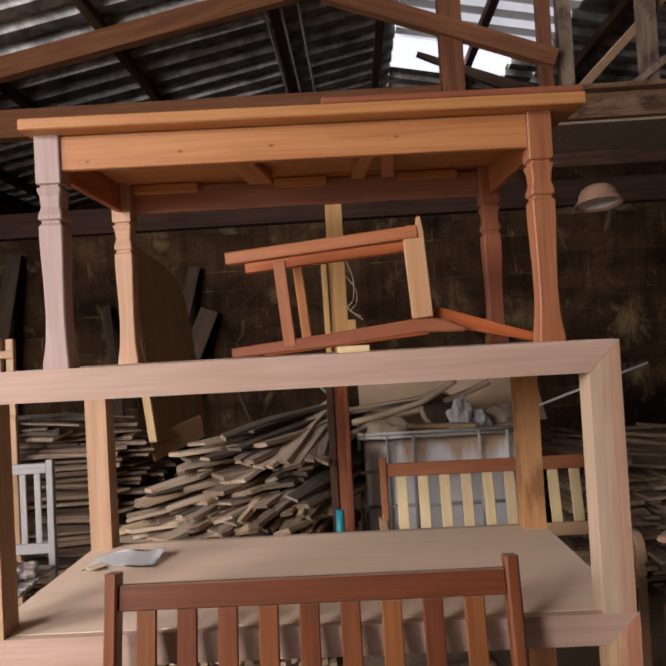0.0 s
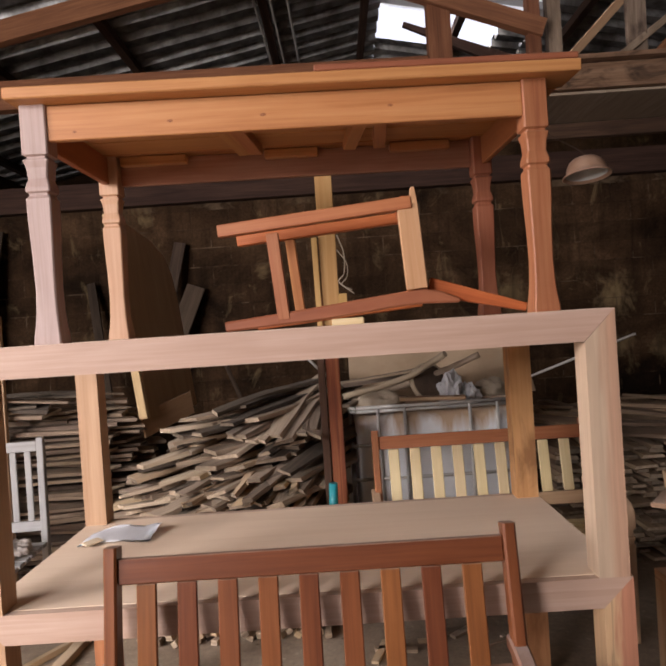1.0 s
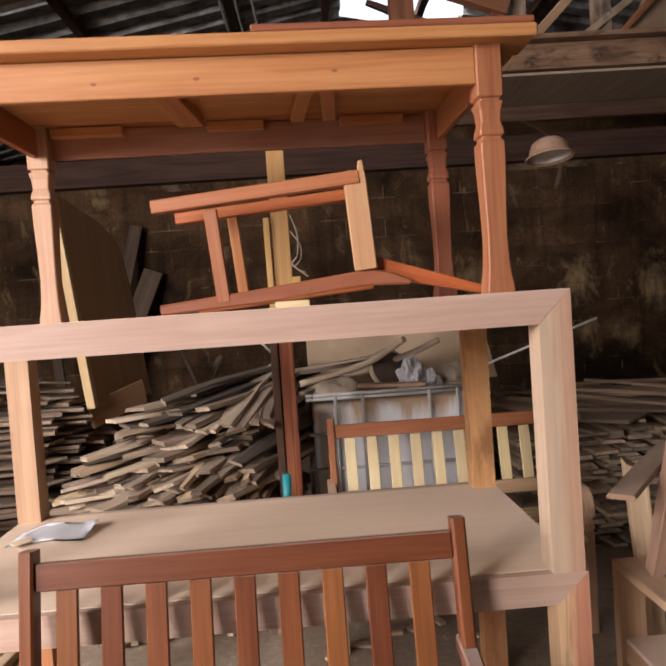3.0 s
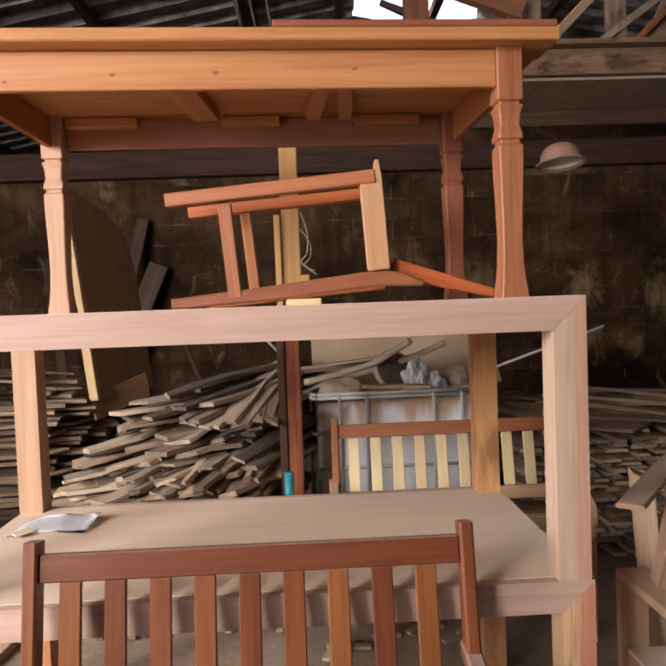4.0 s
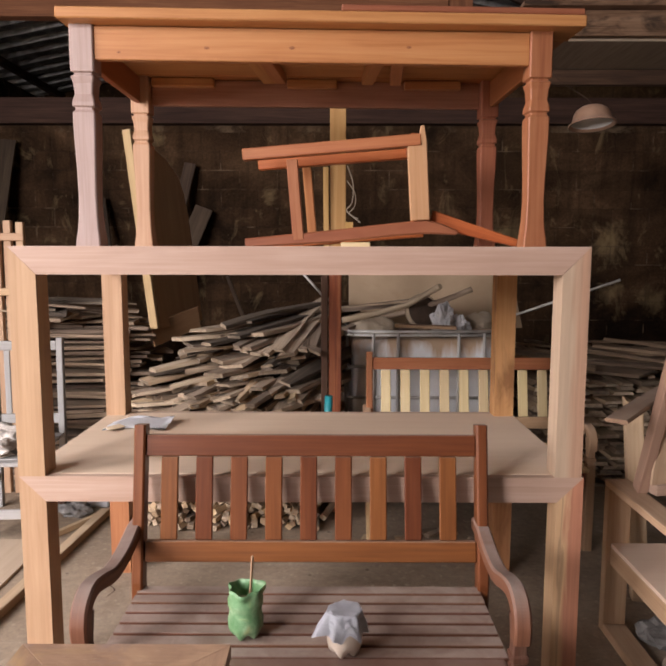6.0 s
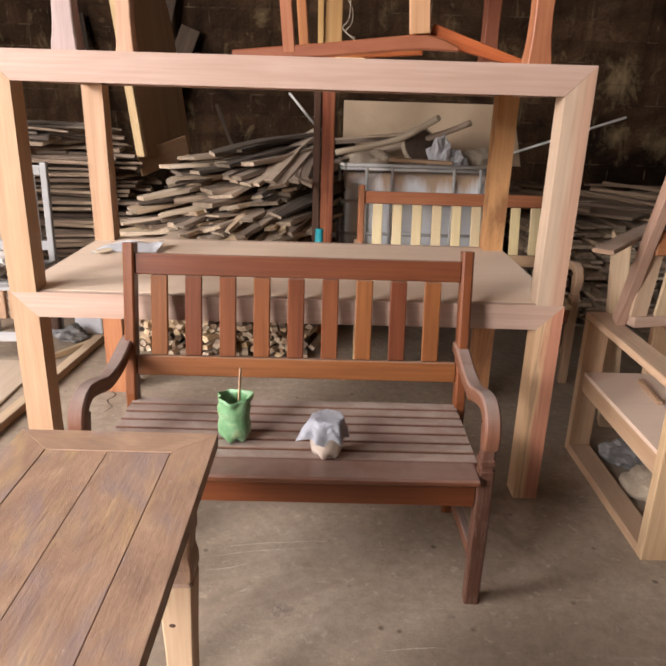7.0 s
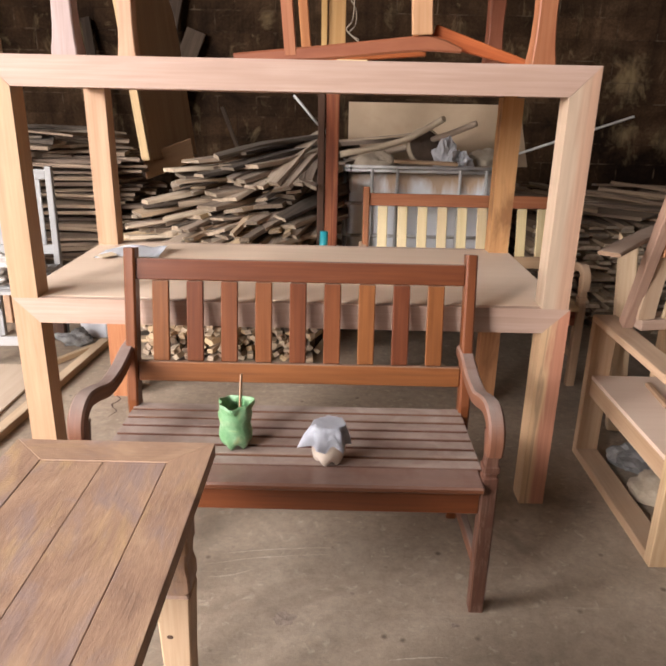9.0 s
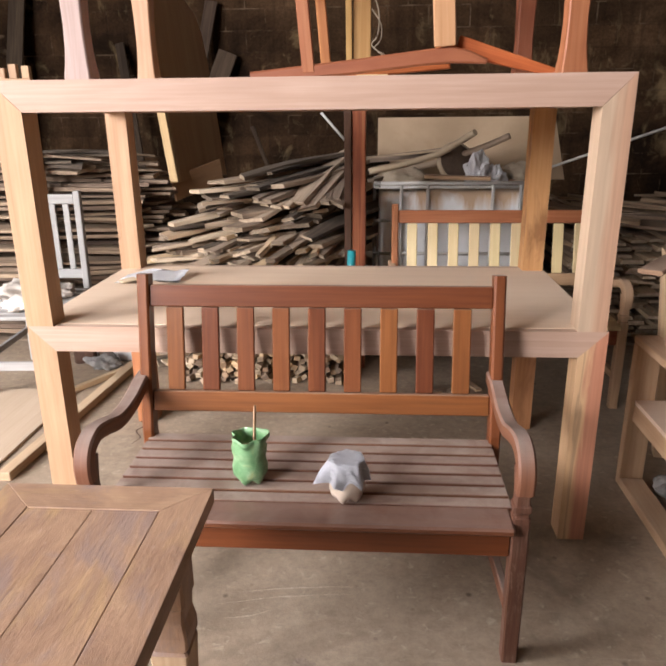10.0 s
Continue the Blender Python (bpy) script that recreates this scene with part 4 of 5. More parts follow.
def mitre_board(name, quad, parent, mat, grain_x):
    bm = bmesh.new()
    lay = bm.loops.layers.uv.verify()
    up = [bm.verts.new((x, y, WH)) for x, y in quad]
    dn = [bm.verts.new((x, y, WH - ft)) for x, y in quad]
    bm.faces.new(up)
    bm.faces.new(dn[::-1])
    for i in range(4):
        j = (i + 1) % 4
        bm.faces.new((up[i], dn[i], dn[j], up[j]))
    bmesh.ops.recalc_face_normals(bm, faces=bm.faces[:])
    bmesh.ops.bevel(bm, geom=bm.edges[:], offset=0.0008, segments=1, affect="EDGES")
    o = rng.uniform(0, 30)
    for f in bm.faces:
        for lp in f.loops:
            c = lp.vert.co
            lp[lay].uv = (c.x + o, c.y + c.z + o) if grain_x else (c.y + o, c.x + c.z + o)
    return part(name, bm, mat, parent)


fr = 0.075
mitre_board("top_frame", ((0, 0), (WW, 0), (WW - fr, -fr), (fr, -fr)), wt, "rustic", True)
mitre_board("top_frame", ((0, 0), (fr, -fr), (fr, -WL + fr), (0, -WL)), wt, "rustic", False)
mitre_board("top_frame", ((WW, 0), (WW, -WL), (WW - fr, -WL + fr), (WW - fr, -fr)), wt, "rustic", False)
mitre_board("top_frame", ((0, -WL), (fr, -WL + fr), (WW - fr, -WL + fr), (WW, -WL)), wt, "rustic", True)
pw = (WW - 2 * fr) / 2
for i in range(2):
    cx = fr + pw * (i + 0.5) - 0.0008 * i
    part("top_plank", one_bar((cx, -fr - 0.001, WH - ft / 2 - 0.0005), (cx, -WL + fr + 0.001, WH - ft / 2 - 0.0005), pw - 0.0011 - 0.0012 * i, ft - 0.0012, bevel=0.0006), "rustic", wt)
for x in (0.08, WW - 0.08):
    for y in (-0.06, -WL + 0.06):
        prof = [(0.0, 0.03), (0.06, 0.03), (0.15, 0.028), (0.3, 0.0295), (0.43, 0.034), (0.475, 0.036), (0.48, 0.031), (0.486, 0.031), (0.49, 0.037), (0.515, 0.037), (0.545, 0.032), (0.575, 0.034), (0.58, 0.037), (WH - ft, 0.037)]
        lower = [q for q in prof if q[0] <= 0.475]
        part("leg", square_post(lower, off=(x, y)), "rustic_leg", wt, "pale leg with a carved groove and a knot")
        part("leg_block", square_post([(0.4752, 0.036)] + [q for q in prof if q[0] > 0.475], off=(x, y)), "rustic", wt, "stained leg head with a carved waist")
for a, c in (((0.085, -0.04, 0), (WW - 0.085, -0.04, 0)), ((0.085, -WL + 0.04, 0), (WW - 0.085, -WL + 0.04, 0)), ((0.04, -0.09, 0), (0.04, -WL + 0.09, 0)), ((WW - 0.04, -0.09, 0), (WW - 0.04, -WL + 0.09, 0))):
    part("apron", one_bar((a[0], a[1], 0.702), (c[0], c[1], 0.702), 0.022, 0.075), "rustic", wt)

bm = bmesh.new()
bmesh.ops.create_icosphere(bm, subdivisions=2, radius=1)
bmesh.ops.transform(bm, matrix=Matrix.Translation((WW - 0.09, -0.0915, 0.377)) @ Matrix.Diagonal((0.008, 0.0016, 0.006, 1)), verts=bm.verts[:])
part("knot", bm, "dark_timber", wt, "dark knot in the pale leg")

# ---- cut bottles on the bench ----
sz = 0.441


def petal(i, a, r, z):
    """Five-lobed foot of a soft-drink bottle at the lower rings."""
    k = max(0.0, 1 - z / 0.03)
    return r * (1 - 0.22 * k * (0.5 + 0.5 * math.cos(5 * a))), z + 0.012 * k * (0.5 + 0.5 * math.cos(5 * a))


def cut_rim(amp, zr):
    def f(i, a, r, z):
        r, z = petal(i, a, r, z)
        if z > zr:
            r += 0.006 * math.sin(3 * a + 1) + 0.004 * math.sin(7 * a)
            z += amp * math.sin(2 * a + 0.6) + amp * 0.6 * math.sin(5 * a)
        return r, z
    return f


cup = thing("cut_bottle_cup", pose(-0.022, -0.398, sz), "green plastic bottle cut into a paint cup, smeared with paint", "cup")
part("body", lathe([(0.0, 0.006), (0.022, 0.002), (0.034, 0.0), (0.043, 0.012), (0.048, 0.03), (0.049, 0.05), (0.045, 0.068), (0.044, 0.078), (0.048, 0.095), (0.049, 0.108), (0.045, 0.116), (0.047, 0.128), (0.048, 0.142), (0.046, 0.142), (0.045, 0.128), (0.043, 0.112), (0.044, 0.09)], 40, cut_rim(0.0035, 0.125)), "green", cup)
part("contents", lathe([(0.0, 0.094), (0.03, 0.096), (0.046, 0.093)], 28), "glue", cup, "crusted dried glue")
plain("stir_stick", one_bar((-0.012, -0.385, sz + 0.075), (-0.002, -0.392, sz + 0.225), 0.008, 0.005, bevel=0.001), "cream2", "thin pale wooden stirring stick in a green cup", "stick")

cup2 = thing("cut_bottle", pose(0.250, -0.478, sz), "milky bottle base with a stiff white cover folded over it", "bottle")
part("body", lathe([(0.0, 0.008), (0.02, 0.003), (0.032, 0.0), (0.042, 0.012), (0.047, 0.035), (0.047, 0.07), (0.043, 0.1), (0.038, 0.114), (0.0, 0.116)], 40, petal), "milk_pl", cup2)
bm = bmesh.new()
rings = []
for i in range(13):
    t = i / 12
    ring = []
    for j in range(72):
        a = 2 * math.pi * j / 72
        deg = math.degrees(a)
        fold = 1.0 - 1.3 * abs(math.sin(a * 3.5 + 0.5 * math.sin(2 * a) + 0.5))
        wing = math.exp(-(((deg - 205 + 180) % 360 - 180) / 17) ** 2)
        tail = math.exp(-(((deg - 262 + 180) % 360 - 180) / 12) ** 2) + 0.7 * math.exp(-(((deg - 325 + 180) % 360 - 180) / 20) ** 2)
        if t < 0.36:
            k = t / 0.36
            r, z = 0.042 * k, 0.121 + 0.0015 * k * k + 0.0006 * math.sin(5 * a) * k * k
        else:
            k = (t - 0.36) / 0.64
            drop = 0.05 + 0.012 * fold + 0.022 * tail + 0.01 * wing
            r = 0.042 + k ** 0.8 * (0.013 + 0.012 * fold + 0.036 * wing - 0.003 * tail)
            z = 0.1235 - drop * k ** 1.15
        crush = (0.0 if i < 4 else 0.0035) * noise.noise(Vector((math.cos(a) * 3, math.sin(a) * 3, t * 6)))
        ring.append(bm.verts.new(((r + crush) * math.cos(a), (r + crush) * math.sin(a), z + crush)))
        if i == 0:
            break
    rings.append(ring)
for i in range(12):
    for j in range(72):
        k = (j + 1) % 72
        if i == 0:
            bm.faces.new((rings[0][0], rings[1][j], rings[1][k])).smooth = True
        else:
            bm.faces.new((rings[i][j], rings[i + 1][j], rings[i + 1][k], rings[i][k])).smooth = i < 3
bmesh.ops.solidify(bm, geom=bm.faces[:], thickness=0.0018)
part("cover", bm, "white_pl", cup2, "stiff white painted cover hanging in folds")

# paper wrap on the long table
bm = bmesh.new()
grid = []
pr = random.Random(5)
for i in range(9):
    row = []
    for j in range(7):
        u, v = i / 8, j / 6
        curl = 0.022 * math.sin(math.pi * u) * (0.35 + 0.65 * v) + (0.03 * (u - 0.72) / 0.28 * v if u > 0.72 else 0)
        row.append(bm.verts.new((0.26 * (u - 0.5) + 0.03 * v, 0.17 * (v - 0.5) + 0.02 * math.sin(u * 5), 0.004 + curl * 0.7 + pr.uniform(-0.003, 0.003))))
    grid.append(row)
for i in range(8):
    for j in range(6):
        bm.faces.new((grid[i][j], grid[i + 1][j], grid[i + 1][j + 1], grid[i][j + 1])).smooth = True
bmesh.ops.solidify(bm, geom=bm.faces[:], thickness=0.002)
pw_ = thing("paper_wrap", pose(-0.63, 0.66, TH + 0.003, 0, 0, 8), "crumpled white sandpaper wrapper lying on the plywood top", "paper")
part("sheet", bm, "paper", pw_)
bm = one_bar((-0.105, -0.085, 0.01), (-0.05, -0.045, 0.014), 0.05, 0.006)
part("backing", bm, "glue", pw_, "tan backing flap of the paper")

# ---- raw loop frame and armchair by the stacked tables ----
ac = thing("raw_console", pose(0, 0, 0), "unfinished tan hardwood console of two square loops and a shelf", "console")
AX, AY0, AY1, AZ = 1.288, -0.348, 0.404, 0.617
for s in (AX + 0.045, AX + 0.315):
    part("foot_rail", one_bar((s, AY0 + 0.04, 0.018), (s, AY1 - 0.04, 0.018), 0.09, 0.036), "armchair", ac)
    part("top_rail", one_bar((s, AY0, AZ - 0.014), (s, AY1, AZ - 0.014), 0.09, 0.028), "armchair", ac)
    part("side_post", one_bar((s, AY1 - 0.02, 0.0), (s, AY1 - 0.02, AZ - 0.028), 0.09, 0.04, up=(0, 1, 0)), "armchair", ac)
    part("side_post", one_bar((s, AY0 + 0.02, 0.0), (s, AY0 + 0.02, AZ - 0.028), 0.09, 0.04, up=(0, 1, 0)), "armchair", ac)
    part("shelf_rail", one_bar((s + 0.006, AY0 + 0.041, 0.32), (s + 0.006, AY1 - 0.041, 0.32), 0.07, 0.072), "armchair", ac)
part("shelf", one_bar((AX + 0.018, 0.03, 0.3615), (AX + 0.342, 0.03, 0.3615), 0.668, 0.016, bevel=0.001), "mdf", ac, "pale dusty shelf board")
plain("shelf_stick", one_bar((1.49, 0.27, 0.3775), (1.472, 0.06, 0.3775), 0.022, 0.016), "cream2", "pale wood stick lying on the console shelf", "stick")

M["cream_post"] = wood("pale cream raw timber", (0.45, 0.31, 0.185), (0.54, 0.39, 0.245), (0.6, 0.455, 0.3), rough=0.65, vary=0.05, grain=0.15)
M["raked"] = wood("brown raked stile", (0.25, 0.14, 0.1), (0.34, 0.2, 0.145), (0.42, 0.265, 0.195), rough=0.6, vary=0.05)
# raked armchair frame standing behind and over it, its arm pointing at the bench
ac2 = thing("raw_armchair", pose(0, 0, 0), "unfinished raked armchair frame with a dusty arm, resting on the console", "armchair")
AR = Vector((0.631, 0.776, 0))
AS = Vector((0.776, -0.631, 0))
tip = Vector((1.142, -0.006, 0.95))
bm = bmesh.new()
sweep(bm, [tip + AR * d + Vector((0, 0, h)) for d, h in ((0.0, 0.0), (0.012, 0.0), (0.2, 0.004), (0.42, 0.006), (0.68, 0.004))], 0.076, [0.014, 0.016, 0.018, 0.02, 0.02], side=AS)
part("armrest", bm, "grey_arm", ac2, "dusty grey armrest")
bm = one_bar((1.556, 0.63, 0.0), (1.382, 0.408, 0.945), 0.068, 0.062, up=(0.2, 1, 0.3))
for v in bm.verts:
    if v.co.z > 0.85:
        v.co.z -= 0.045 * min(1.0, max(0.0, (v.co.x - 1.348) / 0.06))
part("front_post", bm, "cream_post", ac2, "pale cream raked post with a sloping top cut")
part("back_stile", one_bar((1.36, 0.265, 0.622), (1.362, 0.02, 1.285), 0.038, 0.05, up=(0, 1, 0.3)), "raked", ac2, "brown raked stile")
part("back_stile", one_bar((1.95, 0.32, 0.622), (1.93, 0.115, 1.285), 0.046, 0.05, up=(0, 1, 0.3)), "raked", ac2)
part("top_rail", one_bar((1.385, 0.024, 1.268), (1.905, 0.115, 1.268), 0.03, 0.045), "cream2", ac2)
part("middle_rail", one_bar((1.384, 0.14, 0.955), (1.92, 0.225, 0.955), 0.028, 0.088), "cedar_leg", ac2, "orange middle rail")
part("lower_rail", one_bar((1.384, 0.222, 0.64), (1.93, 0.33, 0.64), 0.05, 0.04), "pale_pink", ac2)
part("seat_board", one_bar((1.386, 0.275, 0.652), (1.93, 0.383, 0.652), 0.05, 0.016), "mdf", ac2, "pale board behind the lower rail")
for i in range(5):
    x = 1.405 + i * 0.102
    y = 0.196 + i * 0.0206
    part("back_slat", one_bar((x, y + 0.02, 0.661), (x, y - 0.02, 0.912), 0.07, 0.014, up=(0.19, -1, -0.15)), "cream_post", ac2)

def crumple(name, c, s, mat, label, category, amp=0.45, freq=9.0, seed=0, crisp=False):
    bm = bmesh.new()
    bmesh.ops.create_icosphere(bm, subdivisions=4, radius=1)
    for v in bm.verts:
        n = v.co.normalized()
        k = 1 + amp * 0.9 * noise.noise(n * 1.7 + Vector((seed, 0, 0))) + amp * 0.5 * (0.3 - abs(noise.noise(n * 3.4 + Vector((0, seed, 0)))))
        v.co = Vector((n.x * k * s[0], n.y * k * s[1], max(n.z * k, -0.55) * s[2]))
        v.co *= 1 - 0.22 * amp * abs(noise.noise(n * 6.5 + Vector((seed, 3, 1))))
        fold = 0.2 * (0.5 - abs(math.sin(5.0 * noise.noise(n * 2.2 + Vector((seed, seed, 0))) + 4.0 * n.x + 3.0 * n.y)))
        v.co *= 1 + fold * amp
    zmin = min(v.co.z for v in bm.verts)
    for v in bm.verts:
        v.co.z -= zmin
    for f in bm.faces:
        f.smooth = not crisp
    return plain(name, bm, mat, label, category, m=pose(*c))


# rubble under the armchair
for i, (x, y, r) in enumerate(((1.52, 0.27, 0.1), (1.6, 0.12, 0.06), (1.72, 0.34, 0.08), (1.6, 0.42, 0.05), (1.47, 0.38, 0.045))):
    bm = bmesh.new()
    bmesh.ops.create_icosphere(bm, subdivisions=3, radius=r)
    for v in bm.verts:
        k = 1 + 0.45 * noise.noise(v.co * 14 + Vector((i * 7, 0, 0))) - 0.35 * abs(noise.noise(v.co * 31 + Vector((0, i * 5, 0))))
        v.co = Vector((v.co.x * k * 1.2, v.co.y * k, max(v.co.z * k * 0.55, -r * 0.4)))
    plain("crumpled_bag", bm, "grey_bag", "crumpled grey cement bag scrap on the floor", "bag scrap", m=pose(x, y, r * 0.4))

crumple("cement_bag", (1.53, 0.06, 0.0), (0.13, 0.12, 0.05), "sack", "flattened beige cement bag under the console", "bag", 0.3, 8, 4)
crumple("paper_scrap", (1.6, 0.63, 0.0), (0.05, 0.03, 0.02), "paper", "crumpled white paper scrap on the floor", "paper", 0.4, 8, 9, True)

# ---- support post with a sistered upper piece ----
post = thing("roof_post", pose(0.0, 1.6, 0), "red stained roof post with a new cream timber fixed to it", "post", kind="structure")
part("lower_post", one_bar((0.223, 0.06, 0.0), (0.223, 0.06, 1.66), 0.072, 0.1, up=(0, 1, 0)), "post_red", post)
part("side_board", one_bar((0.164, 0.05, 0.0), (0.164, 0.05, 1.5), 0.038, 0.1, up=(0, 1, 0)), "dark_timber", post, "dark old board on the post's side")
part("upper_post", one_bar((0.238, 0.02, 1.46), (0.238, 0.02, 2.6), 0.088, 0.09, up=(0, 1, 0)), "cream", post, "new cream softwood length")
part("batten", one_bar((0.176, -0.03, 1.46), (0.172, -0.03, 1.97), 0.03, 0.03, up=(0, 1, 0)), "cream", post)
part("block", block_box((0.300, 0.0, 1.62), (0.045, 0.05, 0.11)), "cream", post)
bm = bmesh.new()
tube(bm, smooth_path([(0.29, -0.02, 1.98), (0.32, -0.04, 1.88), (0.315, -0.05, 1.78), (0.285, -0.04, 1.74), (0.31, -0.05, 1.71), (0.36, -0.06, 1.67)], 5), 0.0035, 6)
tube(bm, smooth_path([(0.285, -0.03, 1.9), (0.33, -0.04, 1.83), (0.33, -0.04, 1.76), (0.3, -0.04, 1.72), (0.35, -0.05, 1.69)], 5), 0.003, 6)
part("loose_cable", bm, "sack", post, "pale loose cable ends")
plain("pipe_offcut", tube(bmesh.new(), [(0.182, 1.45, 0.5), (0.19, 1.455, 0.725)], 0.022, 16), "teal", "teal plastic pipe offcut propped on the boards by the post", "pipe")

# ---- caged water tank and the junk on it ----
ibc = thing("water_tank", pose(0.31, 2.0, 0), "dirty white plastic water tank in a galvanised tube cage", "water tank")
bm = bmesh.new()
bmesh.ops.create_cube(bm, size=1)
for v in bm.verts:
    v.co = Vector((0.5 + v.co.x * 0.96, 0.5 + v.co.y * 0.96, 0.555 + v.co.z * 0.83))
bmesh.ops.bevel(bm, geom=bm.edges[:], offset=0.06, segments=4, affect="EDGES", profile=0.6)
for f in bm.faces:
    f.smooth = True
part("tank", bm, "tank", ibc)
for z in (1.02, 0.997, 0.80, 0.60, 0.40, 0.22):
    bm = bmesh.new()
    tube(bm, [(0.03, 0, z), (0.97, 0, z)], 0.010, 8)
    tube(bm, [(0, 0.03, z), (0, 0.97, z)], 0.010, 8)
    tube(bm, [(1.0, 0.03, z), (1.0, 0.97, z)], 0.010, 8)
    tube(bm, [(0.03, 1.0, z), (0.97, 1.0, z)], 0.010, 8)
    for cx, cy, a0 in ((0.03, 0.03, 180), (0.97, 0.03, 270), (0.97, 0.97, 0), (0.03, 0.97, 90)):
        tube(bm, [(cx + 0.03 * math.cos(radians(a0 + k * 22.5)), cy + 0.03 * math.sin(radians(a0 + k * 22.5)), z) for k in range(5)], 0.010, 8)
    part("cage_ring", bm, "galv", ibc)
for x in (0.155, 0.31, 0.69, 0.85):
    part("cage_upright", tube(bmesh.new(), [(x, -0.006, 0.14), (x, -0.006, 1.01)], 0.010, 8), "galv", ibc)
for y in (0.2, 0.5, 0.8):
    part("cage_upright", tube(bmesh.new(), [(-0.006, y, 0.14), (-0.006, y, 1.01)], 0.010, 8), "galv", ibc)
for y in (0.06, 0.5, 0.94):
    part("pallet_board", one_bar((0.0, y, 0.07), (1.0, y, 0.07), 0.1, 0.14), "grey_board", ibc)

bm = one_bar((0.94, 2.58, 0.985), (0.94, 2.68, 1.385), 1.236, 0.012, up=(0, 1, 0), bevel=0.001)
for v in bm.verts:
    if v.co.x > 1.0:
        v.co.x -= 0.17 * (v.co.z - 0.985)
plain("hardboard_sheet", bm, "board_tan", "tan hardboard panel leaning behind the junk on the tank", "panel")


crumple("plastic_bag", (0.915, 2.16, 0.972), (0.085, 0.07, 0.13), "bag", "crumpled white plastic bag on top of the tank", "plastic bag", 0.6, 7, 3, True)
crumple("plastic_bag", (1.040, 2.2, 0.972), (0.06, 0.05, 0.085), "bag", "small crumpled white plastic bag on top of the tank", "plastic bag", 0.6, 7, 8, True)
crumple("sack", (0.470, 2.16, 0.972), (0.16, 0.12, 0.085), "sack", "dusty tan sack slumped on the tank", "sack", 0.3, 8, 5)
crumple("sack", (1.200, 2.35, 0.972), (0.13, 0.1, 0.09), "sack", "dusty dark scrap heap on the tank", "sack", 0.4, 8, 11)
st = thing("stool", pose(0, 0, 0), "overturned stool with a round brown seat and pale bent legs", "stool")
sm = Matrix.Translation((0.80, 2.2, 1.125)) @ Euler((radians(68), radians(10), radians(18))).to_matrix().to_4x4()
bm = lathe([(0.0, -0.012), (0.1, -0.012), (0.112, -0.004), (0.112, 0.008), (0.1, 0.014), (0.0, 0.015)], 32)
bmesh.ops.transform(bm, matrix=sm, verts=bm.verts[:])
seat_disc = part("seat", bm, "leather", st)
bm = lathe([(0.112, -0.016), (0.124, -0.012), (0.124, 0.014), (0.112, 0.018)], 32)
bmesh.ops.transform(bm, matrix=sm, verts=bm.verts[:])
part("seat_ring", bm, "loft_pale", seat_disc)
for pts in (((0.27, 2.12, 1.08), (0.48, 2.13, 1.12), (0.66, 2.14, 1.17), (0.72, 2.13, 1.195), (0.78, 2.1, 1.235), (0.875, 1.99, 1.305)), ((0.52, 2.3, 1.08), (0.7, 2.28, 1.12), (0.88, 2.22, 1.185), (0.98, 2.17, 1.225), (1.1, 2.13, 1.28))):
    part("leg", tube(bmesh.new(), smooth_path(pts, 4), 0.019, 10), "loft_pale", st)
plain("plank_offcut", one_bar((0.60, 2.04, 1.055), (0.98, 2.0, 1.045), 0.075, 0.02), "cream2", "short pale plank lying on the tank cage", "plank")
for i, (a, b) in enumerate((((0.1, 2.4, 1.06), (0.62, 2.25, 1.03)), ((0.34, 2.22, 1.1), (0.66, 2.16, 1.04)), ((0.28, 2.05, 1.03), (0.5, 2.3, 1.07)), ((0.98, 2.3, 1.0), (1.3, 2.2, 1.01)))):
    plain("scrap_stick", one_bar(a, b, 0.06, 0.02), "grey_board", "dusty scrap wood strip lying on the tank", "scrap wood")

# thin pale sticks leaning about
for a, b, r in (((-0.03, 2.3, 1.42), (0.145, 2.35, 1.22), 0.008), ((1.36, 2.57, 1.03), (2.12, 2.3, 1.335), 0.008)):
    plain("thin_rod", tube(bmesh.new(), [a, b], r, 8), "cable", "thin pale rod leaning among the timber", "rod")

# ---- hanging lamp ----
lamp = thing("pendant_lamp", pose(2.15, 3.0, 2.475), "cream enamel bowl lamp shade hanging tilted under the loft", "lamp")
LT = Euler((radians(-8), radians(-1), 0)).to_matrix().to_4x4() @ Matrix.Scale(0.93, 4)


def tilted(bm):
    bmesh.ops.transform(bm, matrix=LT, verts=bm.verts[:])
    return bm


shade = part("shade", tilted(lathe([(0.0, 0.15), (0.05, 0.148), (0.09, 0.138), (0.122, 0.115), (0.142, 0.08), (0.152, 0.04), (0.16, 0.022), (0.18, 0.006), (0.186, -0.002), (0.184, -0.008), (0.176, -0.006), (0.158, 0.012)], 40)), "enamel", lamp)
part("lining", tilted(lathe([(0.158, 0.012), (0.146, 0.036), (0.135, 0.078), (0.115, 0.11), (0.085, 0.13), (0.0, 0.142)], 40)), "enamel_in", shade, "white inside of the shade")
part("cord", tube(bmesh.new(), smooth_path([(0.0, 0.0, 0.145), (-0.05, 0.06, 0.22), (-0.22, 0.25, 0.42), (-0.36, 0.6, 0.83)], 4), 0.003, 6), "dark_timber", lamp)

# ---- leaning plywood on the left stack ----
pn = thing("plywood_sheet", pose(0, 0, 0), "tan plywood sheet leaning on the stacked boards", "plywood")
# a tall sheet seen almost edge-on, running back to the wall
outline = [(0.0, 0.0), (0.8, 0.0), (0.8, 0.8), (0.77, 1.0), (0.7, 1.12), (0.5, 1.22), (0.0, 1.32)]


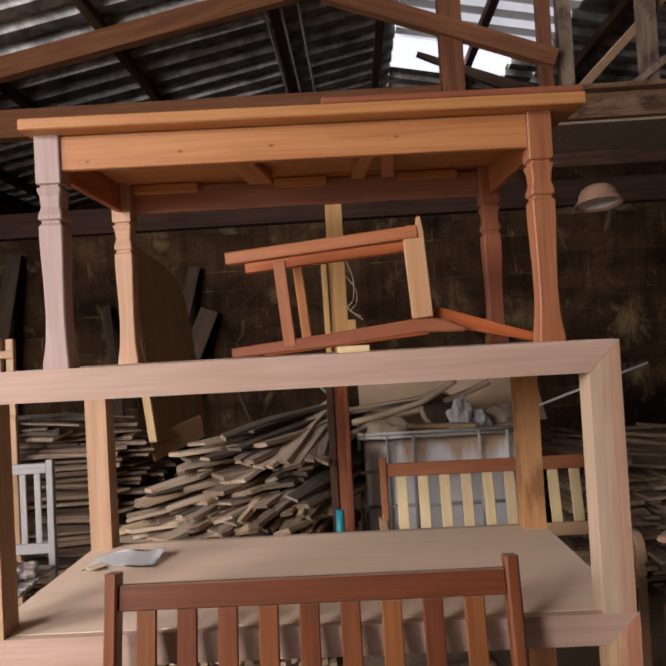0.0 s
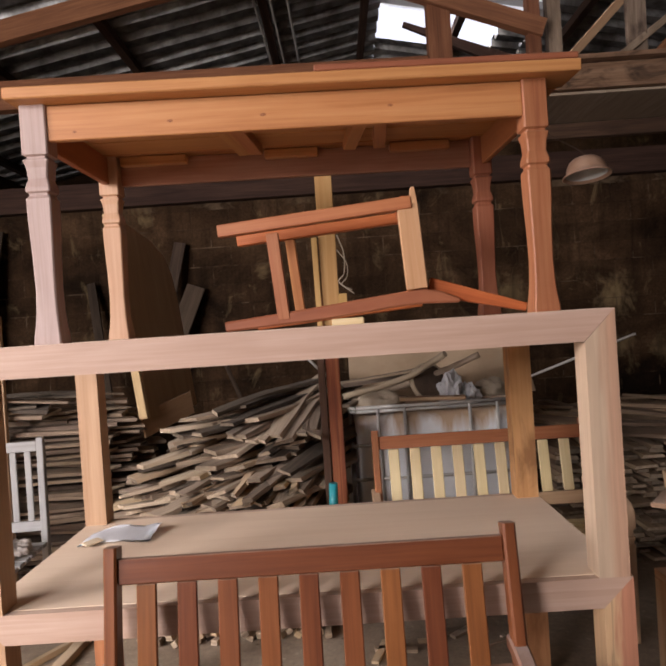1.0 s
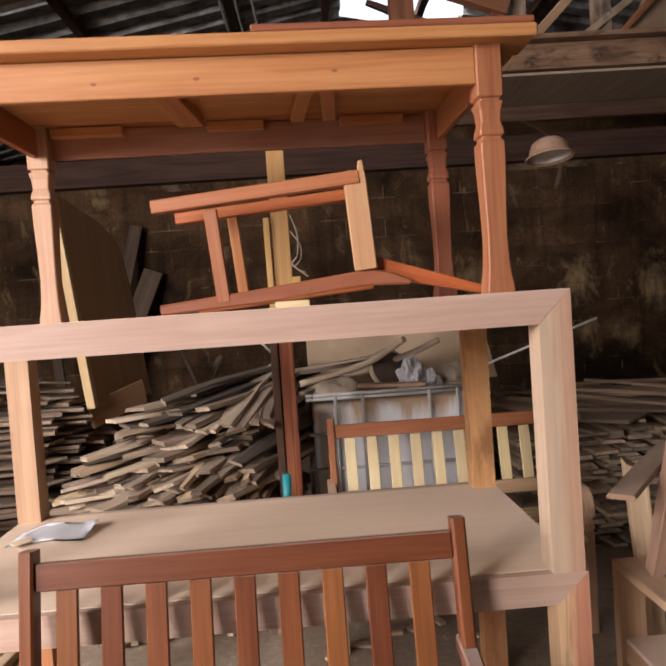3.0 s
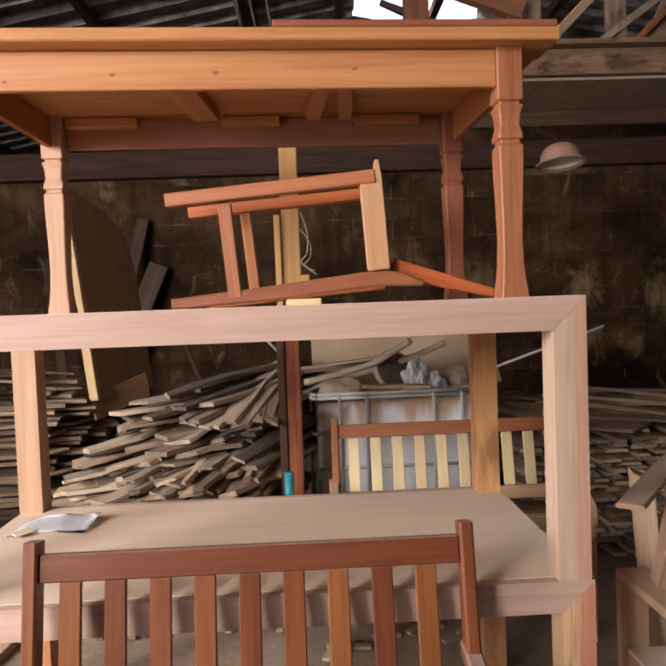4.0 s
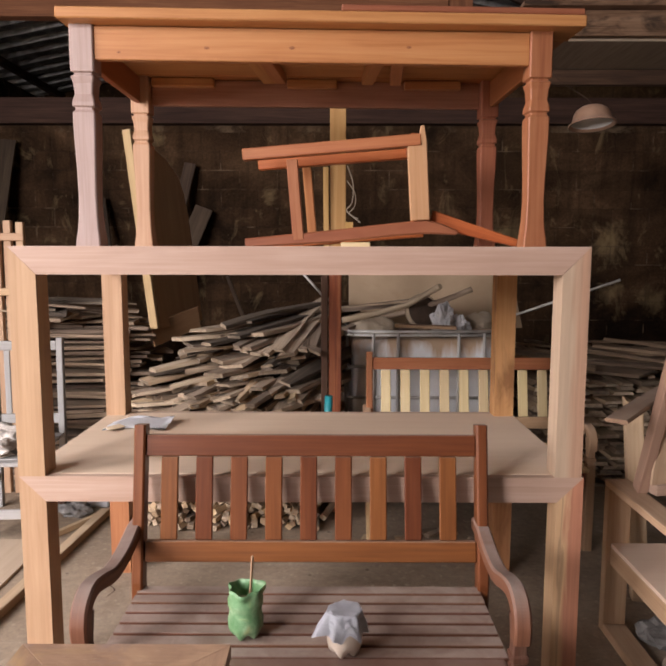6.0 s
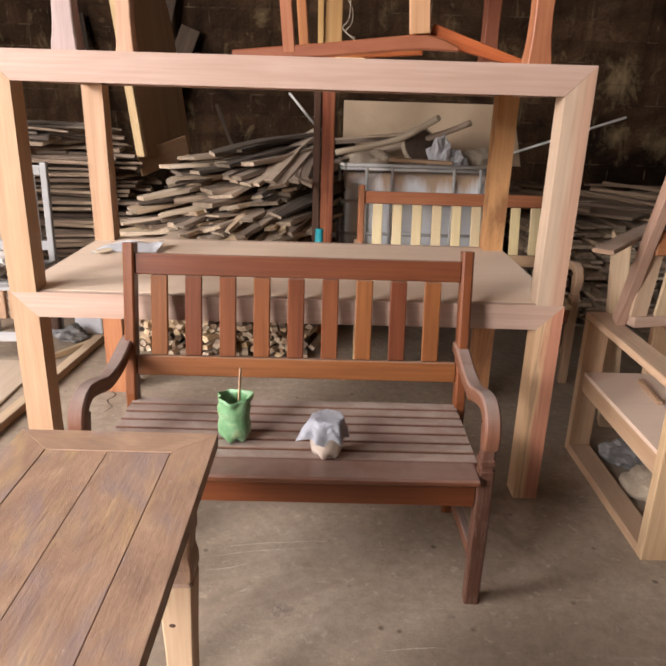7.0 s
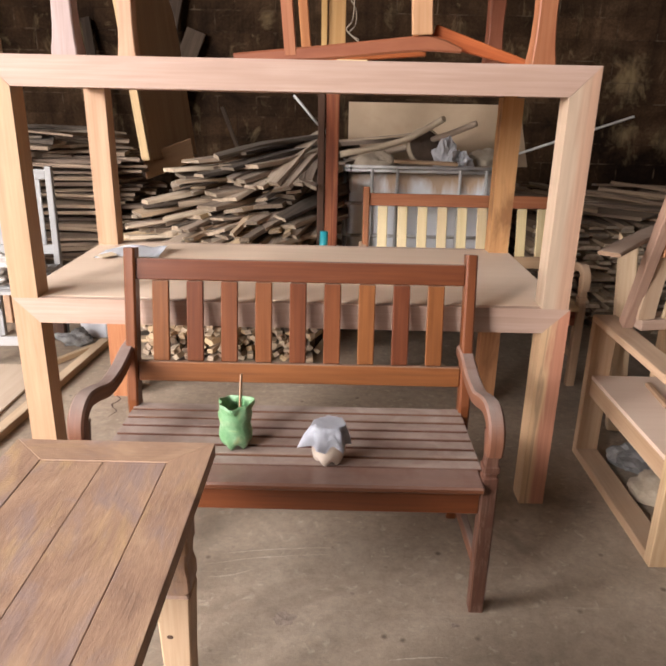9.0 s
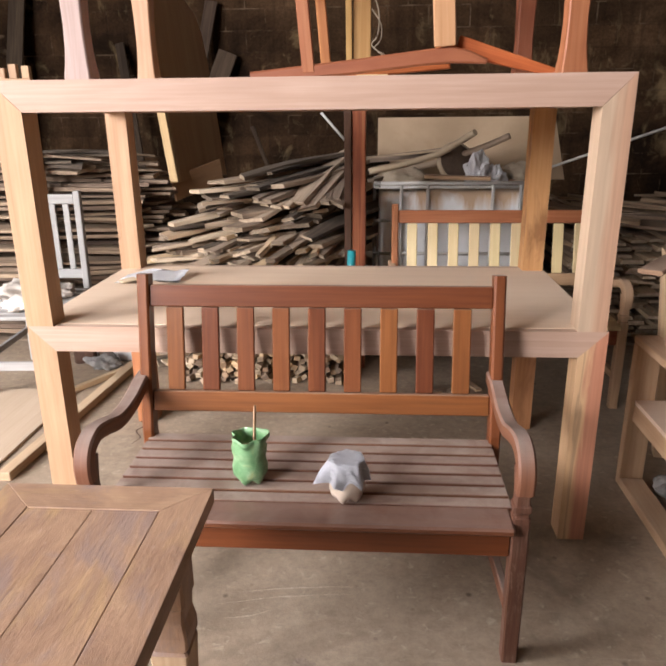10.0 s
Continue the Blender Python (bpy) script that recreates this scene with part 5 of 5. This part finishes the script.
def sheet(outline, thick):
    bm = bmesh.new()
    lay = bm.loops.layers.uv.verify()
    a = [bm.verts.new((0, y, z)) for y, z in outline]
    b = [bm.verts.new((thick, y, z)) for y, z in outline]
    bm.faces.new(a[::-1])
    bm.faces.new(b)
    n = len(a)
    for i in range(n):
        j = (i + 1) % n
        bm.faces.new((a[i], a[j], b[j], b[i]))
    bmesh.ops.recalc_face_normals(bm, faces=bm.faces[:])
    for f in bm.faces:
        for lp in f.loops:
            lp[lay].uv = (lp.vert.co.z, lp.vert.co.y)
    return bm


PM = Matrix.Translation((-0.975, 2.34, 1.0)) @ Euler((radians(-1.5), radians(-7.5), radians(-9))).to_matrix().to_4x4()
bm = sheet(outline, 0.018)
bmesh.ops.transform(bm, matrix=PM, verts=bm.verts[:])
part("face_sheet", bm, "ply", pn)
bm = one_bar((-0.012, -0.022, 0.0), (-0.012, -0.022, 1.33), 0.055, 0.04, up=(0, 1, 0))
bmesh.ops.transform(bm, matrix=PM, verts=bm.verts[:])
part("edge_strip", bm, "ply_edge", pn, "pale yellow edge strip")
plain("plywood_offcut", one_bar((-1.02, 2.36, 0.95), (-0.79, 2.78, 1.04), 0.016, 0.16), "ply", "tan plywood offcut leaning on the board pile", "plywood")

# boards leaning on the back wall
for a, b, w in (((-1.62, 4.55, 0.8), (-1.30, 5.0, 2.46), 0.12), ((-1.61, 4.6, 0.8), (-1.16, 4.98, 2.0), 0.19), ((-1.9, 4.4, 0.4), (-2.25, 5.0, 2.1), 0.09), ((-0.55, 3.6, 0.9), (-0.72, 3.7, 1.32), 0.03), ((-3.4, 4.4, 0.1), (-3.2, 5.0, 2.7), 0.16)):
    lo = (a[0] + (a[0] - b[0]) * a[2] / (b[2] - a[2]), a[1] + (a[1] - b[1]) * a[2] / (b[2] - a[2]), 0.01)
    plain("leaning_board", one_bar(lo, b, w, 0.03, up=(0, 1, 0)), "leaning" if b[0] > -1.5 else "dark_board", "dark old board leaning on the block wall", "board")

# ---- white chair and frames by the left stack ----
wc = thing("slat_back_chair", pose(-1.61, 1.70, 0, 0, 0, 4), "white primed wooden chair with a slatted back", "chair")
for x in (-0.16, 0.215):
    part("back_post", one_bar((x, 0.0, 0.0), (x, 0.03, 1.01), 0.036, 0.04, up=(0, 1, 0)), "white_paint", wc)
    part("front_leg", one_bar((x, -0.56, 0.0), (x, -0.56, 0.43), 0.038, 0.038, up=(0, 1, 0)), "white_paint", wc)
    part("side_stretcher", one_bar((x, -0.54, 0.2), (x, -0.02, 0.2), 0.02, 0.035), "white_paint", wc)
for z in (0.965, 0.53):
    part("back_rail", one_bar((-0.142, 0.022, z), (0.197, 0.022, z), 0.022, 0.055), "white_paint", wc)
for i in range(4):
    x = -0.09 + i * 0.078
    part("back_slat", one_bar((x, 0.02, 0.558), (x, 0.024, 0.938), 0.034, 0.012, up=(0, 1, 0)), "white_paint", wc)
for i in range(8):
    y = -0.585 + i * 0.076
    part("seat_slat", one_bar((-0.18, y, 0.441), (0.235, y, 0.441), 0.06, 0.02), "white_paint", wc)
part("front_stretcher", one_bar((-0.14, -0.56, 0.165), (0.197, -0.56, 0.165), 0.02, 0.05), "white_paint", wc)
crumple("rag", (-1.6, 1.42, 0.452), (0.14, 0.15, 0.07), "rag", "dirty crumpled cloth on the white chair", "rag", 0.8, 12, 21)
crumple("rag", (-1.46, 1.5, 0.452), (0.07, 0.09, 0.05), "rag", "small crumpled cloth on the white chair", "rag", 0.8, 12, 25)
crumple("rag", (-1.53, 1.24, 0.452), (0.09, 0.08, 0.045), "rag", "small crumpled cloth on the white chair", "rag", 0.8, 12, 29)

ld = thing("pale_chair", pose(-1.84, 1.93, 0), "raw pale chair back frame with crossing rails", "chair frame")
for x, z in ((0.0, 1.68), (0.07, 1.70), (0.145, 1.69)):
    part("upright", one_bar((x, 0, 0.0), (x + 0.01, 0, z), 0.045, 0.035, up=(0, 1, 0)), "cream2", ld)
for z in (1.60, 1.27):
    part("rail", one_bar((-0.3, -0.032, z), (0.19, -0.032, z), 0.022, 0.045), "cream2", ld)

# ---- planks and a sheet on the floor ----
for a, b, w, h in (((-1.185, 0.28, 0.02), (-1.10, 1.56, 0.02), 0.055, 0.04), ((-1.30, 1.18, 0.0155), (-1.11, 1.53, 0.0155), 0.03, 0.03)):
    plain("floor_plank", one_bar(a, b, w, h), "fresh_board", "sawn narrow plank lying on the concrete floor", "plank")
plain("floor_sheet", block_box((-1.9, 0.45, 0.006), (1.25, 1.5, 0.012)), "floor_ply", "pale plywood sheet lying on the floor", "plywood")
crumple("plastic_bag", (-1.27, 1.56, 0.0), (0.09, 0.06, 0.05), "grey_bag", "grey crumpled plastic scrap on the floor", "plastic bag", 0.7, 10, 31)
bm = block_box((0, 0, 0.055), (0.17, 0.1, 0.11), bevel=0.008)
plain("foam_block", bm, "bag", "bluish white foam block on the floor beside the planks", "foam block", m=pose(-1.2, 1.72, 0.0, 0, 0, -6))
plain("tool_box", block_box((0, 0, 0.07), (0.12, 0.1, 0.14), bevel=0.01), "dark_timber", "small dark box on the floor by the chair", "box", m=pose(-1.43, 1.66, 0.0, 0, 0, 15))
# crack in the concrete by the table's leg
bm = bmesh.new()
cr = random.Random(5)
run = [(-0.83 + 0.07 * k + 0.014 * math.sin(k * 17) + cr.uniform(-0.005, 0.005), 0.98 - 0.36 * k) for k in [i / 18 for i in range(19)]]
prev = None
for i, (x, y) in enumerate(run):
    w = 0.0035 * math.sin(math.pi * (i + 0.6) / 19.2) + 0.0008
    pair = (bm.verts.new((x - w, y, 0.0012)), bm.verts.new((x + w, y, 0.0012)))
    if prev:
        bm.faces.new((prev[0], prev[1], pair[1], pair[0]))
    prev = pair
bmesh.ops.recalc_face_normals(bm, faces=bm.faces[:])
crack = plain("floor_crack", bm, "dark_timber", "dark crack in the concrete floor", "crack", "structure")

# old scratches and a dark blotch on the concrete
M["scratch"] = surface("pale scraped concrete", [(0.3, (0.36, 0.29, 0.215)), (0.7, (0.5, 0.42, 0.33))], 60.0, rough=0.95)
M["blotch"] = surface("dark soaked concrete", [(0.35, (0.19, 0.14, 0.11)), (0.65, (0.29, 0.225, 0.17))], 45.0, rough=0.9)
for x0, y0, x1, y1, sag in ((-0.15, -0.385, 0.27, -0.318, 0.012), (-0.1, -0.33, 0.3, -0.285, 0.01), (-0.12, -0.44, 0.02, -0.40, -0.01), (0.42, -0.75, 0.6, -0.735, 0.004)):
    bm = bmesh.new()
    prev = None
    for i in range(25):
        k = i / 24
        w = 0.0022 * math.sin(math.pi * (k * 0.96 + 0.02)) * (0.5 + abs(noise.noise(Vector((k * 9, x0 * 7, 0)))) * 1.6)
        x, y = x0 + (x1 - x0) * k, y0 + (y1 - y0) * k + sag * math.sin(math.pi * k) + 0.003 * noise.noise(Vector((k * 6, y0 * 9, 1)))
        pair = (bm.verts.new((x, y - w, 0.0012)), bm.verts.new((x, y + w, 0.0012)))
        if prev:
            bm.faces.new((prev[0], pair[0], pair[1], prev[1]))
        prev = pair
    plain("floor_scratch", bm, "scratch", "thin pale scratch in the concrete floor", "scratch", "structure")
for x, y, r in ((0.134, -0.609, 0.032), (0.33, -0.5, 0.007), (0.62, -0.62, 0.011), (0.44, -0.86, 0.013)):
    bm = bmesh.new()
    bm.faces.new([bm.verts.new((r * (1 + 0.45 * noise.noise(Vector((math.cos(a), math.sin(a), x * 9)) * 1.6)) * math.cos(a), r * 0.8 * (1 + 0.45 * noise.noise(Vector((math.cos(a), math.sin(a), x * 9)) * 1.6)) * math.sin(a), 0.0012)) for a in [2 * math.pi * i / 28 for i in range(28)]])
    plain("floor_stain", bm, "blotch", "small dark stain on the concrete floor", "stain", "structure", pose(x, y, 0))

# ---- timber piles ----


def rough_board(seed, L, w, t, square=False):
    """A warped, waney board along y from 0 to L."""
    r = random.Random(seed)
    n = 4
    vs, fs, uv = [], [], []
    bow, tw, crook = r.uniform(-0.02, 0.035) * min(1, L * L), r.uniform(-0.14, 0.14), r.uniform(-0.03, 0.03) * min(1, L * L)
    for i in range(n + 1):
        k = i / n
        jit = min(1, w * 8) * min(1, L / 1.2)
        e0, e1 = -w / 2 + r.uniform(-0.012, 0.016) * jit, w / 2 + r.uniform(-0.016, 0.012) * jit
        tt = t * r.uniform(0.85, 1.1)
        y = L * k + (r.uniform(-0.02, 0.02) if i in (0, n) else 0)
        zb = bow * math.sin(math.pi * k)
        sk = r.uniform(-0.35, 0.35) * w * (0.15 if square else 1) if i == 0 else 0
        nip = r.uniform(0.9 if square else 0.55, 1.0) if i == 0 else 1.0
        for x, z in ((e0 * nip, 0), (e1, 0), (e1 - r.uniform(0, 0.018), tt), (e0 * nip + r.uniform(0, 0.018), tt)):
            vs.append((x + crook * math.sin(math.pi * k), y + (sk if x > 0 else -sk), z + zb + tw * x * k))
    for i in range(n):
        a, b = i * 4, i * 4 + 4
        for j in range(4):
            k = (j + 1) % 4
            fs.append((a + j, a + k, b + k, b + j))
    fs.append((3, 2, 1, 0))
    fs.append((n * 4, n * 4 + 1, n * 4 + 2, n * 4 + 3))
    me = bpy.data.meshes.new("board")
    me.from_pydata(vs, [], [f[::-1] for f in fs])
    me.polygons[n * 4].material_index = me.polygons[n * 4 + 1].material_index = 1
    lay = me.uv_layers.new(name="UVMap")
    o = r.uniform(0, 40)
    for p in me.polygons:
        for li in p.loop_indices:
            c = me.vertices[me.loops[li].vertex_index].co
            lay.data[li].uv = (c.y + o, c.x + c.z * 1.3 + o)
    me.update()
    return me


def board_set(seed, mat, L0, L1, n=10, wr=(0.1, 0.19), tr=(0.022, 0.042), square=False):
    r = random.Random(seed)
    out = []
    for i in range(n):
        L = r.uniform(L0, L1)
        w, t = r.uniform(*wr), r.uniform(*tr)
        me = rough_board(seed * 100 + i, L, w, t, square)
        me.materials.append(M[mat])
        me.materials.append(M["end_grain"])
        out.append((me, L, w, t))
    return out


def put(parent, item, m):
    ob = new("board", item[0])
    ob.parent = parent
    ob.matrix_local = m
    return ob


pr = random.Random(11)
# the fanned pile behind the tables: boards run back and to the right
pile = thing("lumber_pile", pose(0, 0, 0), "slumped pile of weathered grey sawn boards", "lumber pile", "lumber piles")
greys = board_set(1, "grey_board", 0.8, 1.15, 26, (0.07, 0.17), (0.012, 0.026))
sooty = board_set(9, "sooty_board", 0.8, 1.15, 14, (0.07, 0.17), (0.012, 0.026))
ash = board_set(10, "ash_board", 0.75, 1.1, 14, (0.07, 0.16), (0.012, 0.024))
wide = board_set(8, "grey_board", 0.7, 0.95, 12, (0.11, 0.18), (0.014, 0.024)) + board_set(14, "ash_board", 0.7, 0.95, 8, (0.1, 0.17), (0.014, 0.022)) + board_set(18, "sooty_board", 0.7, 0.95, 6, (0.1, 0.16), (0.014, 0.024))
fresh = board_set(2, "fresh_board", 0.75, 1.1, 8, (0.07, 0.14), (0.012, 0.024))
PILE_TOP = ((-1.02, 0.6), (-0.88, 0.78), (-0.78, 0.9), (-0.62, 1.0), (-0.45, 1.05), (-0.28, 1.04), (-0.2, 0.92), (0.2, 0.9))


def pile_top(x):
    for (xa, za), (xb, zb) in zip(PILE_TOP, PILE_TOP[1:]):
        if x < xb:
            return za + (zb - za) * max(0.0, x - xa) / (xb - xa)
    return PILE_TOP[-1][1]


z = 0.0
while z < 1.06:
    x = -1.0 + pr.uniform(0, 0.08)
    while x < 0.07:
        s = (x + 1.0) / 1.13
        low = z < 0.62
        if z > pile_top(x) + pr.uniform(-0.03, 0.015):
            x += 0.08
            continue
        pick = pr.random()
        if pick < (0.42 if low else 0.08):
            kind = fresh
        else:
            kind = pr.choice((greys, greys, greys, sooty, sooty, ash, ash))
        item = pr.choice(kind)
        th = 62 - 50 * s + pr.uniform(-12, 11) - (14 * s if low else 0)
        y = 1.46 + 0.1 * (1 - s) + 0.42 * max(0.0, z - 0.55) + pr.uniform(-0.1, 0.17)
        lean = 2 + 5 * s + pr.uniform(-4.5, 4.5)
        roll = pr.uniform(-12, 12) * (2.0 if low and s > 0.5 else 1.0)
        put(pile, item, pose(x, y, z + pr.uniform(-0.008, 0.012), lean, roll, -th))
        x += item[2] / max(0.55, math.cos(radians(th))) * pr.uniform(0.85, 1.3) + 0.012
    z += 0.031
# wide boards across the top of the left half
for x, y, z, th, up in ((-0.43, 1.7, 1.075, 42, 6), (-0.58, 1.68, 1.05, 50, 4), (-0.7, 1.66, 1.0, 56, 3), (-0.36, 1.62, 1.02, 40, 7), (-0.5, 1.6, 0.985, 47, 5), (-0.33, 1.78, 1.09, 36, 5), (-0.62, 1.58, 0.95, 54, 3), (-0.3, 1.58, 0.955, 36, 8)):
    put(pile, pr.choice(wide), pose(x, y, z, up, pr.uniform(-6, 4), -th))
# a fan of boards rising to the post
for i, (x, th, up) in enumerate(((-0.2, 24, 13), (-0.15, 21, 14), (-0.1, 19, 15), (-0.05, 16, 15), (0.0, 13, 15), (0.05, 9, 14), (-0.22, 28, 9), (-0.03, 17, 10), (0.07, 10, 10))):
    put(pile, wide[(i * 5 + 3) % 20], pose(x, 1.58 + pr.uniform(-0.03, 0.05), 0.925 + 0.012 * (i % 3) + pr.uniform(0, 0.012), up, pr.uniform(-14, 10), -th))
for x, y, z, th in ((-0.02, 2.15, 1.1, 75), (0.0, 2.2, 1.135, 82)):
    put(pile, pr.choice(greys), pose(x - 0.12, y, z, 4, -6, -th))
# short broken ends on the lower front
stubs = board_set(6, "fresh_board", 0.3, 0.6, 8, (0.04, 0.1), (0.012, 0.024)) + board_set(7, "grey_board", 0.3, 0.6, 8, (0.05, 0.11), (0.014, 0.026)) + board_set(15, "sooty_board", 0.3, 0.6, 5, (0.05, 0.1), (0.014, 0.026))
for i in range(75):
    s = pr.random()
    put(pile, pr.choice(stubs), pose(-0.92 + 0.95 * s, 1.38 + pr.uniform(-0.04, 0.1) + 0.14 * (1 - s), 0.42 + pr.uniform(0.0, 0.3), pr.uniform(0, 14), pr.uniform(-20, 20), pr.uniform(-68, -42) * (1 - s) + pr.uniform(-30, 14) * s))

# long boards stacked along the wall
stack = thing("lumber_stack", pose(0, 0, 0), "tall neat stack of long weathered boards", "lumber stack", "lumber piles")
longs = board_set(3, "stack_board", 1.6, 2.4, 16, (0.1, 0.2), (0.013, 0.026))
z = 0.0
while z < 1.0:
    for row in range(3):
        item = pr.choice(longs)
        put(stack, item, pose(-1.13 + pr.uniform(-0.12, 0.03) + (0.12 if row else 0), 2.12 + row * 0.24 + pr.uniform(-0.09, 0.09), z + pr.uniform(0, 0.012), pr.uniform(-1.0, 1.0), pr.uniform(-4, 4), 90 + pr.uniform(-3.5, 3.5)))
        if row == 0:
            item = pr.choice(longs)
            put(stack, item, pose(-2.75 + pr.uniform(-0.1, 0.1), 2.14 + pr.uniform(-0.08, 0.08), z + pr.uniform(0, 0.008), pr.uniform(-0.6, 0.6), pr.uniform(-2, 2), 90 + pr.uniform(-2.5, 2.5)))
    z += 0.033
warped = board_set(16, "stack_board", 0.7, 1.3, 8, (0.12, 0.24), (0.01, 0.02)) + board_set(17, "sooty_board", 0.6, 1.1, 4, (0.12, 0.24), (0.01, 0.02))
for i in range(14):
    put(stack, pr.choice(warped), pose(-1.0 - 1.3 * pr.random(), 2.1 + pr.uniform(-0.08, 0.3), 1.03 + 0.012 * i, pr.uniform(-3, 5), pr.uniform(-14, 14), 80 + pr.uniform(-22, 22)))
for i in range(8):
    item = pr.choice(longs)
    put(stack, item, pose(-1.16 + pr.uniform(-0.3, 0.06), 2.15 + pr.uniform(-0.05, 0.35), 1.0 + 0.014 * i, 1, pr.uniform(-8, 8), 84 + pr.uniform(-10, 14)))

# boards with their ends to the front, on the right
right = thing("lumber_stack", pose(0, 0, 0), "stack of old boards with sawn ends and loose boards on top", "lumber stack", "lumber piles")
ends = board_set(4, "brown_board", 1.5, 2.2, 16, (0.07, 0.16), (0.016, 0.026), True)
z = 0.0
while z < 0.675:
    x = 1.5
    while x < 3.5:
        item = pr.choice(ends)
        put(right, item, pose(x + item[2] / 2, 2.03 + pr.uniform(-0.05, 0.1), z + pr.uniform(0, 0.008), pr.uniform(-0.5, 0.5), pr.uniform(-1.5, 1.5), pr.uniform(-4, 4)))
        x += item[2] + pr.uniform(0.0, 0.06)
    z += 0.028
# wide loose boards lying askew over its top
loose = board_set(19, "brown_board", 0.9, 1.5, 10, (0.13, 0.22), (0.014, 0.024))
for i in range(22):
    th = pr.choice((34, 42, 48, 30, 38, 60)) + pr.uniform(-7, 7)
    put(right, pr.choice(loose), pose(1.85 + 1.75 * ((i * 7) % 22) / 22 + pr.uniform(-0.1, 0.1), 2.05 + pr.uniform(-0.04, 0.5), 0.7 + 0.0035 * i, pr.uniform(-1, 1.5), pr.uniform(-6, 6), th))
for x, y, z, L in ((3.3, 3.3, 0.76, 84), (3.0, 3.0, 0.75, 78), (3.5, 2.75, 0.74, 88)):
    put(right, pr.choice(loose), pose(x, y, z, 1, pr.uniform(-3, 3), L))

# small offcuts heaped behind the bench
heap = thing("offcut_heap", pose(0, 0, 0), "low heap of short square wood offcuts on the floor", "offcuts")
cuts = []
for i in range(12):
    L, w, t = pr.uniform(0.1, 0.2), pr.uniform(0.024, 0.036), pr.uniform(0.022, 0.034)
    me = finish(block_box((0, L / 2, t / 2), (w, L, t), bevel=0.001), "offcut", ("fresh_board", "ash_board", "stack_board")[i % 3])
    cuts.append((me, L, w, t))
for lay_i in range(7):
    x = -0.82 + pr.uniform(0, 0.04)
    while x < 0.16:
        item = pr.choice(cuts)
        ob = put(heap, item, pose(x, 1.36 + pr.uniform(-0.05, 0.06), 0.004 + lay_i * 0.031 + pr.uniform(0, 0.012), pr.uniform(-8, 8), pr.uniform(-40, 40), pr.uniform(-28, 28)))
        ob.name = "offcut"
        x += pr.uniform(0.034, 0.06)

# loose scraps on the floor under the tables
sr = random.Random(23)
for i in range(9):
    L, a = sr.uniform(0.07, 0.22), sr.uniform(-80, 80)
    x, y = 0.34 + 0.085 * i + sr.uniform(-0.03, 0.03), 1.3 + sr.uniform(-0.16, 0.12)
    me = finish(block_box((0, 0, 0.008), (L, sr.uniform(0.02, 0.045), 0.014), bevel=0.001), "scrap_wood", ("fresh_board", "stack_board", "ash_board")[i % 3])
    tagged(new("scrap_wood", me), "thin wood scrap lying on the concrete floor", "scrap wood", "floor scraps").matrix_world = pose(x, y, 0.0, 0, 0, a)

# blocks of the back wall
def block_mesh(w):
    bm = block_box((0, 0, 0), (w, 0.02, 0.188), bevel=0.004)
    return finish(bm, "block", "block")


full, half = block_mesh(0.388), block_mesh(0.188)
n_rows = 14
for r in range(n_rows):
    zc = 0.105 + r * 0.2
    off = 0.0 if r % 2 else 0.2
    x = -3.4 + off
    while x < 4.9 and zc < WALL_TOP - 0.05:
        ob = new("block", full)
        ob.parent = wall
        ob.location = (x, WALL_Y + 0.0165 + rng.uniform(-0.001, 0.001), zc)
        x += 0.4
